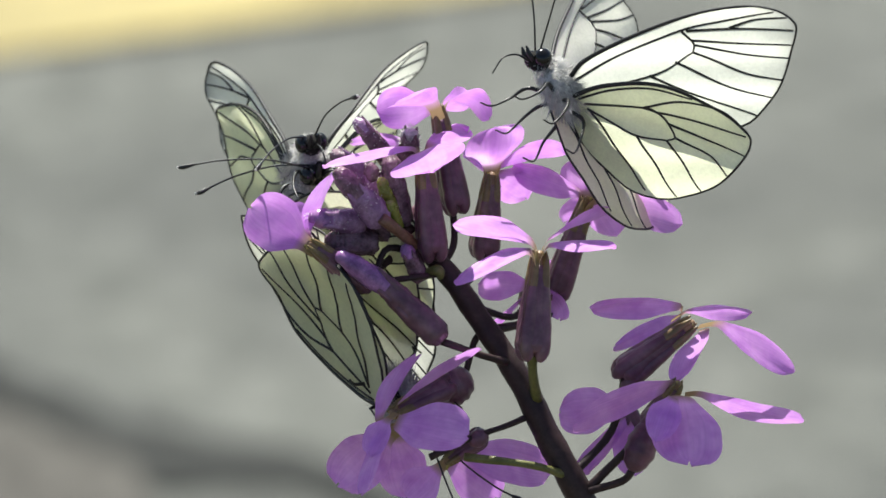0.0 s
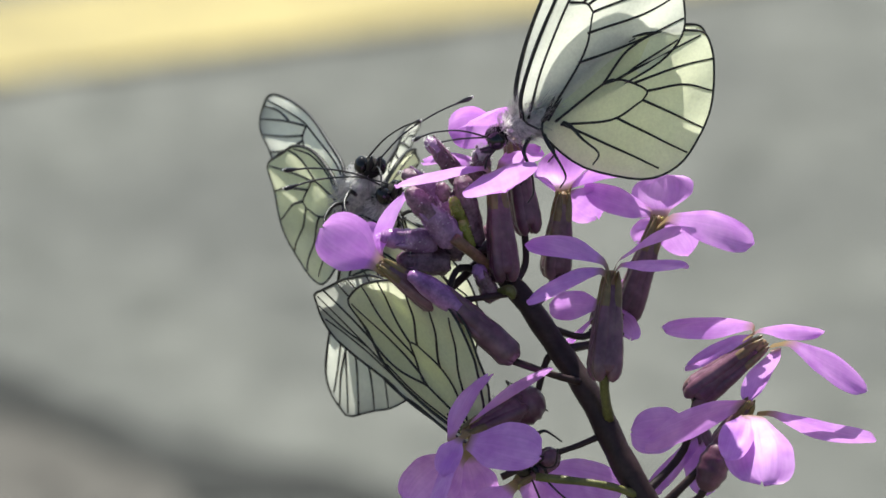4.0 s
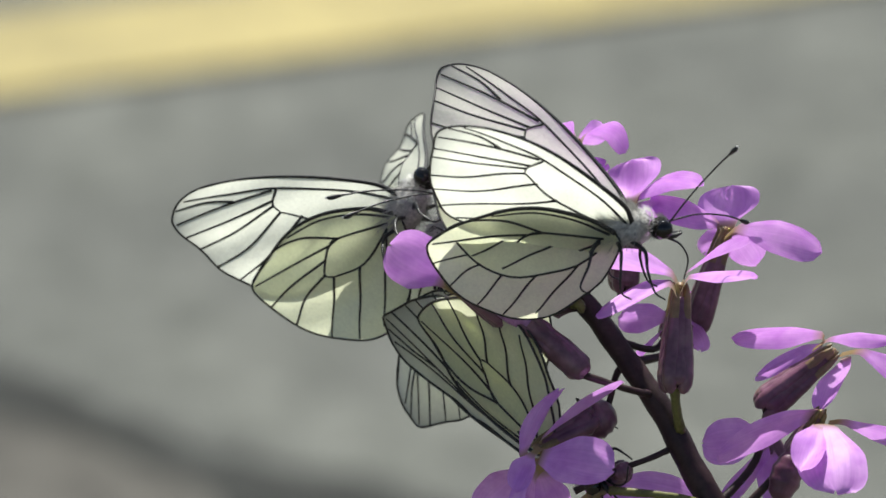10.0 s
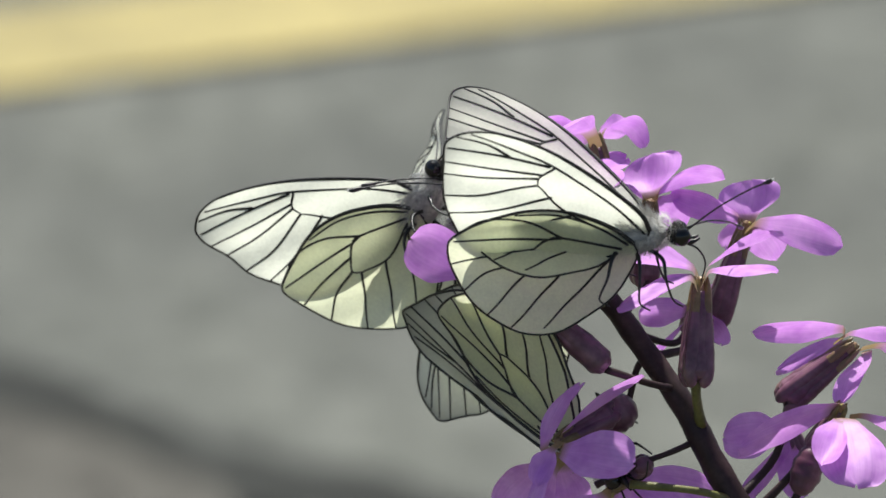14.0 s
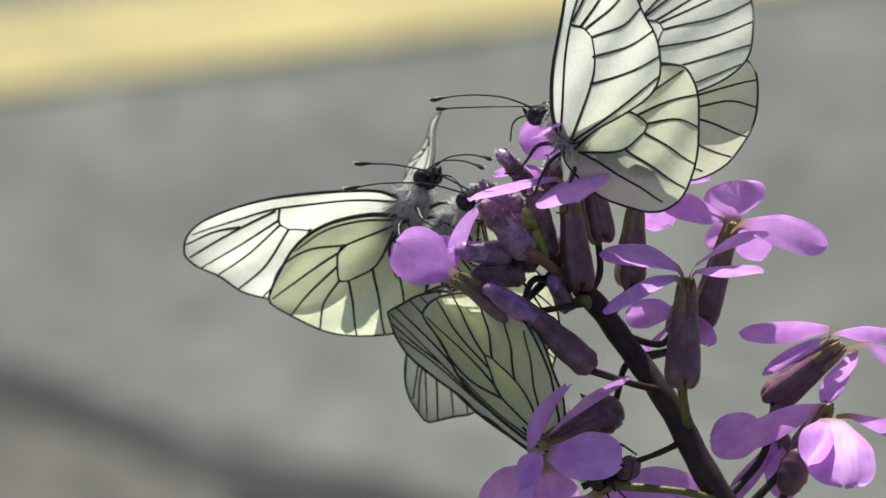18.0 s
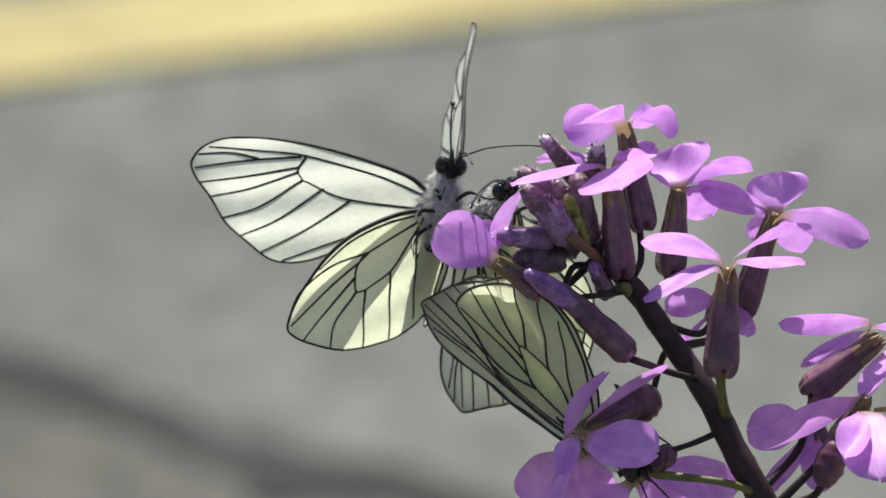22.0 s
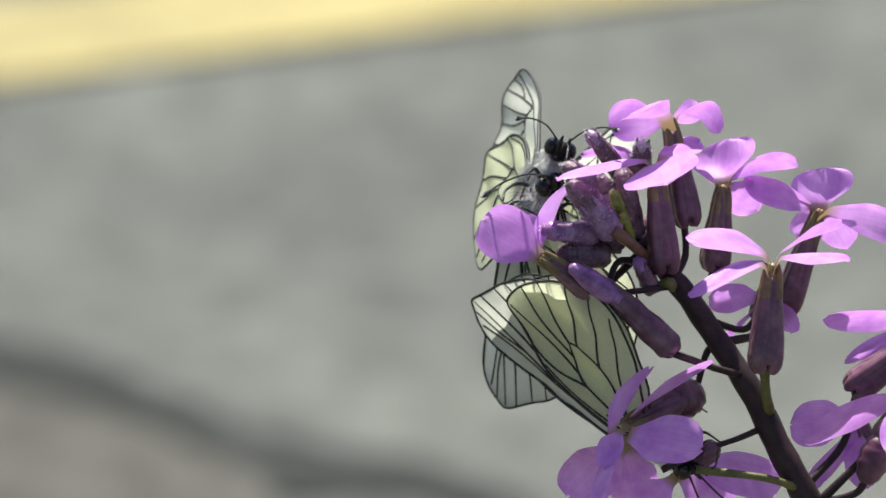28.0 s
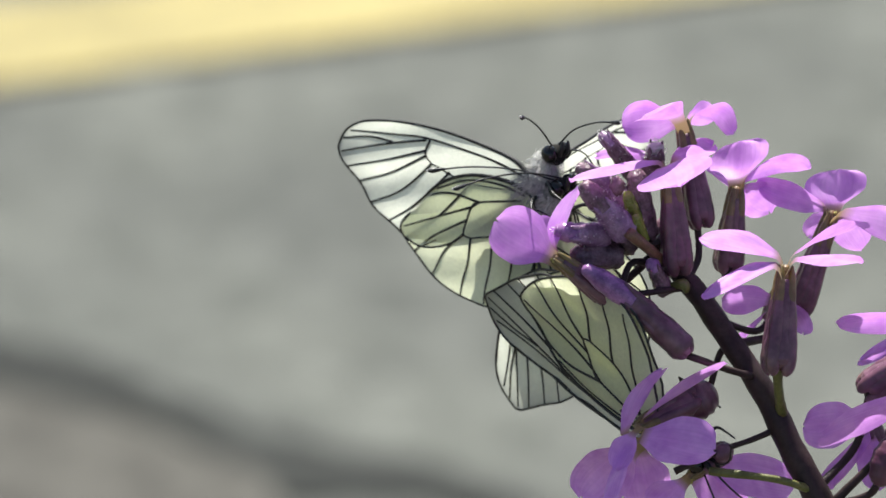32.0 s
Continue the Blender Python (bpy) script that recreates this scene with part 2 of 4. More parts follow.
def curve_through(points, steps):
    """Catmull-Rom points with an interpolated last component."""
    p = [np.array(q, float) for q in points]
    p = [2 * p[0] - p[1]] + p + [2 * p[-1] - p[-2]]
    out = []
    for i in range(1, len(p) - 2):
        for k in range(steps):
            s = k / steps
            out.append(0.5 * (2 * p[i] + (p[i + 1] - p[i - 1]) * s + (2 * p[i - 1] - 5 * p[i] + 4 * p[i + 1] - p[i + 2]) * s * s
                              + (3 * p[i] - p[i - 1] - 3 * p[i + 1] + p[i + 2]) * s ** 3))
    out.append(p[-2])
    return out


def tube_data(points, steps=5, sides=10, wobble=0.0, flat=1.0):
    """Vertices and faces of a tapered tube; points are (x, y, z, radius)."""
    line = curve_through(points, steps)
    verts, faces = [], []
    side = None
    for i, q in enumerate(line):
        a, b = line[max(i - 1, 0)][:3], line[min(i + 1, len(line) - 1)][:3]
        way = Vector(b - a).normalized()
        side = way.orthogonal().normalized() if side is None else (side - way * side.dot(way)).normalized()
        other = way.cross(side)
        for k in range(sides):
            u = 2 * math.pi * k / sides
            r = q[3] * (1 + wobble * math.sin(3 * u + i * 0.9) * 0.5 + wobble * math.sin(i * 1.7))
            verts.append(Vector(q[:3]) + side * (r * math.cos(u)) + other * (r * math.sin(u) * flat))
    n = len(line)
    for i in range(n - 1):
        for k in range(sides):
            j = (k + 1) % sides
            faces.append((i * sides + k, i * sides + j, (i + 1) * sides + j, (i + 1) * sides + k))
    faces.append(tuple(reversed(range(sides))))
    faces.append(tuple((n - 1) * sides + k for k in range(sides)))
    return verts, faces


# ---- ground ----
SLANT = pose(0, 0, 1.02, 70, 0, 0)      # the flower head's own axes: x across, y up its face, z towards the viewer


def spot(p):
    """World place of a point given in millimetres in the flower head's axes."""
    return SLANT @ (Vector(p[:3]) * 0.001)


def flat_sheet(name, corners, z, material, cuts=1):
    bm = bmesh.new()
    bm.faces.new([bm.verts.new((x, y, z)) for x, y in corners])
    if cuts > 1:
        bmesh.ops.subdivide_edges(bm, edges=bm.edges[:], cuts=cuts, use_grid_fill=True)
    me = bpy.data.meshes.new(name)
    bm.to_mesh(me)
    bm.free()
    me.materials.append(material)
    return new(name, me)


ground = tagged(flat_sheet("ground", ((-60, -60), (60, -60), (60, 60), (-60, 60)), 0.0, ASPHALT, 4), "worn grey asphalt road surface with fine grit", "ground", kind="structure")
line = tagged(flat_sheet("yellow_line", ((-5.803, 0.781), (5.260, 5.430), (5.209, 5.550), (-5.854, 0.902)), 0.004, PAINT, 12), "faded yellow painted road line on grey asphalt", "road marking", kind="structure")
BAND_LINE = ((-0.345, 2.735), (-0.250, 2.668), (-0.205, 2.637), (-0.164, 2.590), (-0.134, 2.545), (-0.093, 2.530), (-0.056, 2.522), (-0.003, 2.463))


def band_strip(points, half):
    """A flattened, uneven dark band that follows the points."""
    line = curve_through([(x, y, 0) for x, y in points], 8)
    verts, faces = [], []
    for i, q in enumerate(line):
        r = half * (1 + 0.12 * math.sin(i * 0.6) + 0.2 * math.sin(i * 0.23))
        verts += [(q[0], q[1] - r, 0.003), (q[0], q[1], 0.006), (q[0], q[1] + r, 0.003)]
        if i:
            k = 3 * i
            faces += [(k - 3, k, k + 1, k - 2), (k - 2, k + 1, k + 2, k - 1)]
    return mesh_of("dark_band", verts, faces, DARKBAND)


# uneven dark band across the asphalt, slightly raised along its middle
tagged(new("dark_band", band_strip(BAND_LINE, 0.030)), "dark irregular band across the road", "tar seam", kind="structure")
tagged(flat_sheet("road_patch", ((-0.40, 2.30), (-0.10, 2.30), (-0.135, 2.53), (-0.17, 2.56), (-0.205, 2.60), (-0.25, 2.63), (-0.40, 2.72)), 0.004, PATCH, 1), "pale brown patched asphalt beside the dark band", "road patch", kind="structure")
tagged(flat_sheet("verge", ((-60, -3), (60, -3), (60, 0.45), (-60, 0.45)), 0.006, SOIL, 6), "bare brown roadside soil under the plant", "ground", kind="structure")


# ---- plant ----


def petal_mesh(base, tip, half, arch, cup, seed, claw):
    """A clawed, rounded petal from base to tip; half is its half width across, in millimetres."""
    rng = random.Random(seed)
    b, e, w, c = (np.array(v, float) for v in (base, tip, half, claw))
    n = np.cross(e - b, w)
    n /= np.linalg.norm(n) or 1
    if n[1] + 0.35 * n[2] < 0:
        n = -n
    rows, cols = 20, 11
    verts, uvs, faces = [], [], []
    ph = rng.uniform(0, 6)
    for i in range(rows):
        s = i / (rows - 1)
        k = min(max((s - 0.02) / 0.50, 0), 1)
        width = 0.27 + 0.73 * k * k * (3 - 2 * k)
        sink = max(1 - s / 0.12, 0) ** 2
        if s > 0.62:
            width *= math.sqrt(max(1 - ((s - 0.62) / 0.38) ** 2.4, 0)) * 0.93 + 0.07
        for j in range(cols):
            v = 2 * j / (cols - 1) - 1
            notch = -0.035 * math.exp(-(v * 3) ** 2) * max(s - 0.8, 0) * 5
            q = b + (e - b) * (s + notch) + w * width * v
            q = q + n * (arch * math.sin(math.pi * min(s * 0.9, 1)) + cup * v * v * width + 0.25 * math.sin(ph + 5 * s + 3 * v) * k)
            q = q + n * 0.16 * math.sin(ph * 2 + 9 * v + 4 * s) * s * abs(v) + (c - b) * sink
            verts.append(spot(q) - ROOT)
            uvs.append((s, v * 0.5 + 0.5))
    for i in range(rows - 1):
        for j in range(cols - 1):
            faces.append((i * cols + j, i * cols + j + 1, (i + 1) * cols + j + 1, (i + 1) * cols + j))
    return mesh_of("petal", verts, faces, PETAL, uvs)


def rod(name, points, material, parent, label="", sides=10, wobble=0.04, steps=5):
    """A tapered stalk in the flower head's axes, points as (x, y, z, radius)."""
    data = [(*(spot(p) - ROOT), p[3] * 0.001) for p in points]
    v, f = tube_data(data, steps, sides, wobble)
    return hung(name, mesh_of(name, v, f, material), parent, label)


def on_way(a, b, s, r):
    return tuple(a[k] + (b[k] - a[k]) * s for k in range(3)) + (r,)


def calyx_of(top, end, r, parent, material, green=False):
    """Four long sepals pressed round a tube, swollen at the foot."""
    ob = rod("calyx", [on_way(top, end, 0.0, r * 0.5), on_way(top, end, 0.25, r * 0.7), on_way(top, end, 0.6, r * 0.9),
                       on_way(top, end, 0.87, r * 1.08), on_way(top, end, 0.96, r * 0.9), on_way(top, end, 1.0, r * 0.4)], material, parent, sides=14, wobble=0.03)
    a, b = Vector(top), Vector(end)
    way = (b - a).normalized()
    side = way.cross(Vector((0, 0, 1))).normalized()
    for k in range(4):
        u = k * math.pi / 2 + 0.5
        off = side * math.cos(u) + way.cross(side) * math.sin(u)
        pts = [tuple(a + (b - a) * s + off * (r * g)) + (r * h,) for s, g, h in
               ((0.10, 0.50, 0.26), (0.45, 0.62, 0.44), (0.8, 0.72, 0.52), (0.95, 0.72, 0.50), (1.04, 0.58, 0.36), (1.07, 0.45, 0.12))]
        rod("sepal", pts, material, ob, sides=8, wobble=0.02)
        tip = [tuple(a + (b - a) * s + off * (r * g)) + (r * h,) for s, g, h in
               ((-0.16, 0.46, 0.05), (-0.06, 0.50, 0.2), (0.08, 0.52, 0.3), (0.26, 0.56, 0.33), (0.42, 0.58, 0.2))]
        rod("sepal_tip", tip, SEPALTIP, ob, "olive-brown sepal tip", sides=8, wobble=0.02)
    return ob


def flower(parent, top, end, r, petals, calyx_mat, seed):
    """One flower as a part of the plant: calyx with sepals, petals, throat."""
    neck = on_way(top, end, 0.13, 0)[:3]
    r *= 0.83
    holder = calyx_of(neck, end, r, parent, calyx_mat)
    holder.name = "flower"
    rod("throat", [on_way(top, end, 0.36, r * 0.62), on_way(top, end, 0.2, r * 0.46), on_way(top, end, 0.08, r * 0.36), on_way(top, end, 0.02, r * 0.28), on_way(top, end, -0.01, r * 0.12)], THROAT, holder, "olive-brown flower throat", sides=12)
    for i, (base, tip, half, arch, cup) in enumerate(petals):
        hung("petal", petal_mesh(base, tip, half, arch, cup, seed * 10 + i, on_way(base, end, 0.14, 0)[:3]), holder, "lilac petal with pale veins")
    rng = random.Random(seed)
    for i in range(3):
        a = tuple(top[k] + rng.uniform(-0.5, 0.5) for k in range(3))
        rod("stamen", [(*on_way(top, end, 0.1, 0)[:3], 0.12), (a[0], a[1] - 0.35, a[2], 0.15)], POLLEN, holder, "short yellow stamen", sides=6)
    return holder


def hairs(name, centre_line, r, count, length, material, parent, label, seed):
    """Fine upright hairs scattered along a rod, in the flower head's axes."""
    rng = random.Random(seed)
    verts, faces = [], []
    line = curve_through(centre_line, 4)
    for i in range(count):
        step = rng.randrange(len(line))
        q = line[step]
        u = Vector((rng.gauss(0, 1), rng.gauss(0, 1), rng.gauss(0, 1))).normalized()
        a = Vector(q[:3]) + u * r * min(1.0, 0.25 + 2.2 * step / len(line))
        e = a + (u + Vector((rng.uniform(-.4, .4), rng.uniform(-.2, .5), 0))) * length * rng.uniform(0.6, 1.2)
        s = u.orthogonal().normalized() * 0.05
        k = len(verts)
        verts += [spot(a - s) - ROOT, spot(a + s) - ROOT, spot(e) - ROOT]
        faces.append((k, k + 1, k + 2))
    ob = hung(name, mesh_of(name, verts, faces, material), parent, label)
    return tagged(ob, kind="stuff")


ROOT = Vector((0.085, 0.06, 0.0))
plant = tagged(new("flowering_plant"), "lilac-flowered rocket plant with a dark purple stem and buds", "flower")
plant.location = ROOT
# main stem, from the flower head down to the ground
rod("stem", [(-15.2, 20.4, -3.0, 1.0), (-13.5, 16.2, -2.0, 1.35), (-10.3, 12.2, -1.0, 1.45), (-6.4, 6.5, -1.0, 1.5), (-2.5, 0.8, 0.0, 1.6), (0.9, -5.9, 0.0, 1.7),
             (4.2, -12.0, 0.0, 1.8), (8.0, -19.2, -2.0, 1.85), (12.1, -29.1, -6.0, 1.9), (25, -55, -16, 2.0), (45, -100, -36, 2.1), (64, -170, -66, 2.2), (78, -275, -110, 2.4), (85, -420, -170, 2.6), (88, -700, -280, 3.0), (86, -990, -342, 3.4)], STEM, plant, sides=12)
for pts in ([(-11.9, 13.8, 0.0, 0.5), (-15.0, 13.3, 2.0, 0.42), (-18.9, 12.8, 3.0, 0.4)],
            [(-3.9, 2.6, 1.0, 0.55), (-7.2, 3.5, 3.0, 0.45), (-12.5, 5.3, 5.0, 0.5)],
            [(-6.4, 6.5, -1.0, 0.5), (-7.9, 5.4, -2.0, 0.45), (-9.1, 1.2, -1.0, 0.4)],
            [(-0.7, -4.0, 0.0, 0.5), (-3.9, -5.4, 1.0, 0.4), (-7.9, -6.8, 2.0, 0.4), (-13.6, -9.4, 3.0, 0.5)],
            [(-14.9, 20.4, -3.0, 0.6), (-17.1, 18.9, 0.0, 0.55), (-19.8, 20.3, 3.0, 0.6)],
            [(-13.5, 16.2, -2.0, 0.7), (-17.0, 19.7, -3.0, 0.5), (-18.4, 27.6, -4.0, 0.5)],
            [(-13.5, 15.4, -2.0, 0.6), (-18.9, 16.9, 1.0, 0.45), (-20.7, 13.3, 2.0, 0.4)],
            [(-12.0, 15.1, -2.0, 0.6), (-10.7, 17.6, -4.0, 0.45), (-10.9, 22.6, -5.0, 0.45)],
            [(-8.5, 9.7, -1.0, 0.5), (-3.4, 8.2, -6.0, 0.45), (-1.1, 10.0, -8.0, 0.5)],
            [(4.3, -11.7, 0.0, 0.6), (9.4, -6.0, -2.0, 0.5), (11.0, 1.2, 1.0, 0.5)],
            [(5.7, -13.8, 0.0, 0.6), (10.6, -12.3, 2.0, 0.5), (11.9, -10.8, 3.0, 0.5)],
            [(5.7, -14.1, 0.0, 0.6), (13.5, -5.9, 2.0, 0.5), (16.6, -0.9, 4.0, 0.5)],
            [(-9.9, 12.0, -1.0, 0.6), (-7.7, 14.0, -6.0, 0.5), (-6.9, 16.1, -7.0, 0.5)],
            [(-6.3, 6.5, -2.0, 0.6), (1.1, 8.2, -9.0, 0.5), (2.1, 11.1, -9.0, 0.5)],
            [(-16.7, 17.6, -3.0, 0.6), (-20.6, 14.0, -2.0, 0.5), (-24.9, 12.6, 0.0, 0.6)]):
    rod("pedicel", pts, STEM, plant, sides=8)
rod("pedicel", [(-0.1, -2.0, 1.0, 0.75), (-0.7, 0.9, 4.0, 0.6), (-0.9, 4.1, 6.0, 0.7)], GREEN, plant, "yellow-green flower stalk", sides=8)
rod("pedicel", [(3.6, -11.6, 1.0, 0.6), (-0.8, -10.3, 3.0, 0.5), (-9.3, -9.3, 4.0, 0.6)], GREEN, plant, "green flower stalk", sides=8)
rod("pedicel", [(-14.6, 16.6, -1.0, 0.6), (-17.0, 18.4, 3.0, 0.7), (-19.8, 20.6, 5.5, 0.8)], BROWN, plant, "brown flower stalk", sides=8)
rod("leaf_scar", [(-14.2, 13.9, 1.0, 0.4), (-12.7, 14.1, 2.0, 0.75), (-12.3, 13.0, 2.0, 0.25)], GREEN, plant, "small green scar on the stem", sides=8)

# top flower
flower(plant, (-12.9, 34.9, -4.0), (-10.4, 22.0, -5.0), 2.0, [
    ((-12.9, 34.6, -4.0), (-20.5, 34.0, -2.0), (-0.6, 2.6, 1.4), 1.6, -0.5),
    ((-13.0, 34.9, -3.0), (-17.9, 34.9, 8.0), (2.6, 1.2, 1.2), 0.8, 0.2),
    ((-12.6, 35.0, -4.0), (-6.6, 32.5, -4.0), (1.0, 0.9, 2.2), 3.4, -0.4),
    ((-12.7, 35.1, -5.0), (-8.5, 35.2, -14.0), (0.8, 1.5, 1.6), 0.6, 0.3)], CALYX, 1)
# flower with its blades spread flat
flower(plant, (-14.7, 28.8, 2.0), (-13.4, 16.0, 1.0), 2.1, [
    ((-14.7, 29.5, 2.0), (-27.3, 26.8, 9.0), (0.5, 0.75, -2.8), 0.5, 0.2),
    ((-15.0, 29.8, 1.0), (-24.0, 30.1, -9.0), (0.4, 0.7, 2.6), 0.9, -0.3),
    ((-14.7, 29.5, 3.0), (-13.6, 26.3, 14.0), (4.6, 1.9, 0.4), 0.4, 0.2),
    ((-14.5, 29.7, 1.0), (-8.8, 31.8, -6.0), (1.2, -0.9, 2.4), 0.5, 0.0)], CALYX, 2)
flower(plant, (-5.9, 26.5, -5.0), (-6.9, 16.3, -7.0), 2.1, [
    ((-5.9, 26.9, -5.0), (-5.3, 32.5, -8.0), (3.7, 1.0, 0.6), -0.5, 0.7),
    ((-5.7, 26.7, -5.0), (3.9, 28.5, -8.0), (0.4, 1.3, 2.0), 2.4, -0.3),
    ((-6.0, 26.7, -5.0), (-9.5, 28.5, -11.0), (1.0, -1.6, 1.2), 0.5, 0.2),
    ((-5.8, 26.6, -5.0), (-1.4, 23.2, -12.0), (1.9, 1.6, 1.2), 0.4, 0.3)], CALYX, 3)
flower(plant, (6.3, 23.5, -6.0), (2.3, 11.1, -9.0), 2.0, [
    ((6.3, 23.7, -6.0), (-3.3, 26.8, -8.0), (-0.5, 1.9, 1.2), 0.4, -0.4),
    ((6.4, 23.7, -6.0), (7.0, 28.9, -7.0), (3.9, 0.3, 0.8), -0.3, 0.6),
    ((6.5, 23.6, -5.0), (17.9, 20.0, 0.0), (0.7, 2.0, 1.5), 1.5, -0.5),
    ((6.4, 23.5, -5.0), (10.3, 18.6, -9.0), (2.0, 1.2, 1.0), 0.4, 0.3),
    ((6.2, 23.5, -7.0), (3.5, 20.3, -12.0), (1.4, -1.0, 1.0), 0.3, 0.2)], CALYX, 4)
# front flower
flower(plant, (-0.0, 16.6, 6.0), (-0.9, 3.7, 6.0), 2.35, [
    ((-0.0, 17.3, 6.0), (-11.0, 19.7, 7.0), (0.4, 1.35, -2.6), 1.0, 0.1),
    ((0.1, 17.6, 6.0), (8.9, 21.7, 4.0), (0.5, 0.85, 2.6), 0.3, 0.2),
    ((0.1, 17.3, 7.0), (9.4, 17.1, 14.0), (0.2, 0.75, -2.6), 0.3, 0.1),
    ((-0.3, 16.9, 7.0), (-10.8, 12.6, 14.0), (0.5, 1.3, -2.4), 0.6, 0.1)], CALYX, 5)
# flower turned away behind it
flower(plant, (-0.6, 13.4, -6.0), (-1.0, 9.7, -8.0), 1.6, [
    ((-0.8, 12.2, -6.0), (-7.6, 12.2, -9.0), (0.6, 1.9, 0.8), -0.4, 0.3),
    ((-0.8, 12.9, -6.0), (2.8, 7.8, -9.0), (2.0, -0.3, 0.8), 0.5, 0.3),
    ((-0.8, 11.5, -6.0), (-4.7, 7.3, -10.0), (1.6, 1.2, 0.6), 0.3, 0.3),
    ((-0.4, 13.3, -8.0), (4.1, 12.9, -14.0), (0.6, 2.2, 0.8), 0.3, 0.2)], CALYX, 6)
# left flower, half open
flower(plant, (-29.1, 17.5, 6.0), (-21.7, 12.3, 3.0), 1.9, [
    ((-29.1, 17.2, 6.0), (-36.6, 21.9, 4.0), (1.8, 3.1, 1.0), -1.2, 1.0),
    ((-29.5, 17.6, 5.0), (-26.1, 26.3, 2.0), (1.35, 0.5, 1.2), 0.4, 0.3),
    ((-29.1, 17.3, 4.0), (-32.1, 21.2, -2.0), (2.2, 2.0, 0.8), 0.2, 0.3)], CALYX, 7)
# lower flower
flower(plant, (-18.6, -3.9, 4.0), (-11.4, -0.4, 1.0), 2.0, [
    ((-20.4, -5.6, 5.0), (-15.2, 3.5, 8.0), (-1.7, -0.8, 0.6), 0.9, 0.4),
    ((-18.8, -3.7, 5.0), (-7.3, 4.2, 5.0), (0.6, 1.1, 2.2), 0.5, 0.3),
    ((-18.7, -4.9, 6.0), (-8.7, -6.6, 13.0), (1.3, 2.9, -2.0), 0.5, 0.3),
    ((-18.8, -4.4, 6.5), (-21.1, -9.2, 9.5), (1.5, -0.5, 0.6), 0.6, 0.5),
    ((-18.6, -6.5, 2.0), (-25.4, -13.6, -9.0), (2.7, -2.3, -0.6), 1.2, -0.6),
    ((-18.2, -6.5, 1.0), (-16.4, -14.9, -9.0), (3.2, 0.6, 0.3), 0.4, 0.3),
    ((-18.9, -6.0, 7.0), (-22.2, -14.0, 12.0), (0.9, -0.4, 1.4), 0.5, 0.2)], CALYX, 8)
flower(plant, (-11.8, -10.2, 1.0), (-7.1, -6.8, -0.0), 1.6, [
    ((-10.5, -8.6, 0.0), (1.8, -11.6, -8.0), (0.5, 2.7, -1.6), 0.7, -0.3),
    ((-11.8, -9.6, 0.0), (-4.9, -14.9, -8.0), (1.4, 2.6, -0.8), 0.3, 0.3),
    ((-12.1, -10.6, 1.0), (-16.3, -14.9, -2.0), (1.8, -1.8, 0.8), 0.3, 0.3)], CALYX, 9)
# lower right flowers
flower(plant, (17.6, 0.4, 6.0), (14.1, -5.2, 2.0), 1.8, [
    ((17.6, 0.4, 6.0), (4.4, -4.9, 8.0), (1.3, 2.5, 1.6), 0.5, -0.4),
    ((17.9, -0.7, 7.0), (18.6, -9.9, 16.0), (4.4, -0.3, 0.8), 0.8, -0.6),
    ((17.1, -1.1, 8.0), (14.4, -7.1, 15.0), (1.9, -0.8, 1.0), 0.3, 0.5),
    ((19.0, -0.7, 6.0), (33.2, -4.3, 8.0), (0.2, 1.2, 2.2), -0.9, 0.5)], CALYX, 10)
flower(plant, (19.5, 7.9, 2.0), (10.6, 1.0, -0.0), 2.35, [
    ((19.1, 9.8, 3.0), (6.3, 9.5, 8.0), (0.2, 1.4, 1.7), 0.5, -0.4),
    ((17.7, 9.2, 3.0), (26.3, 9.0, 12.0), (0.3, 0.9, 2.4), 0.7, -0.5),
    ((21.7, 8.3, 2.0), (31.8, 1.7, 10.0), (1.0, 1.2, 2.2), 0.6, -0.3),
    ((18.5, 8.6, 1.0), (9.6, 4.6, -3.0), (1.1, 1.7, 1.0), 0.7, -0.2),
    ((21.4, 7.5, 1.0), (17.6, 0.4, 6.0), (1.9, 0.7, 0.8), 0.3, 0.3)], CALYX, 11)
flower(plant, (11.0, -1.9, -5.0), (12.4, -6.1, -6.0), 1.6, [
    ((11.1, -3.2, -5.0), (2.8, -3.8, -6.0), (0.3, 3.0, 0.8), -0.3, 0.5),
    ((11.0, -3.9, -5.0), (6.6, -11.6, -3.0), (2.6, 1.5, 0.6), 0.3, 0.5),
    ((11.3, -4.3, -5.0), (12.2, -11.7, -1.0), (2.0, 0.2, 0.8), 0.3, 0.3)], CALYX, 12)


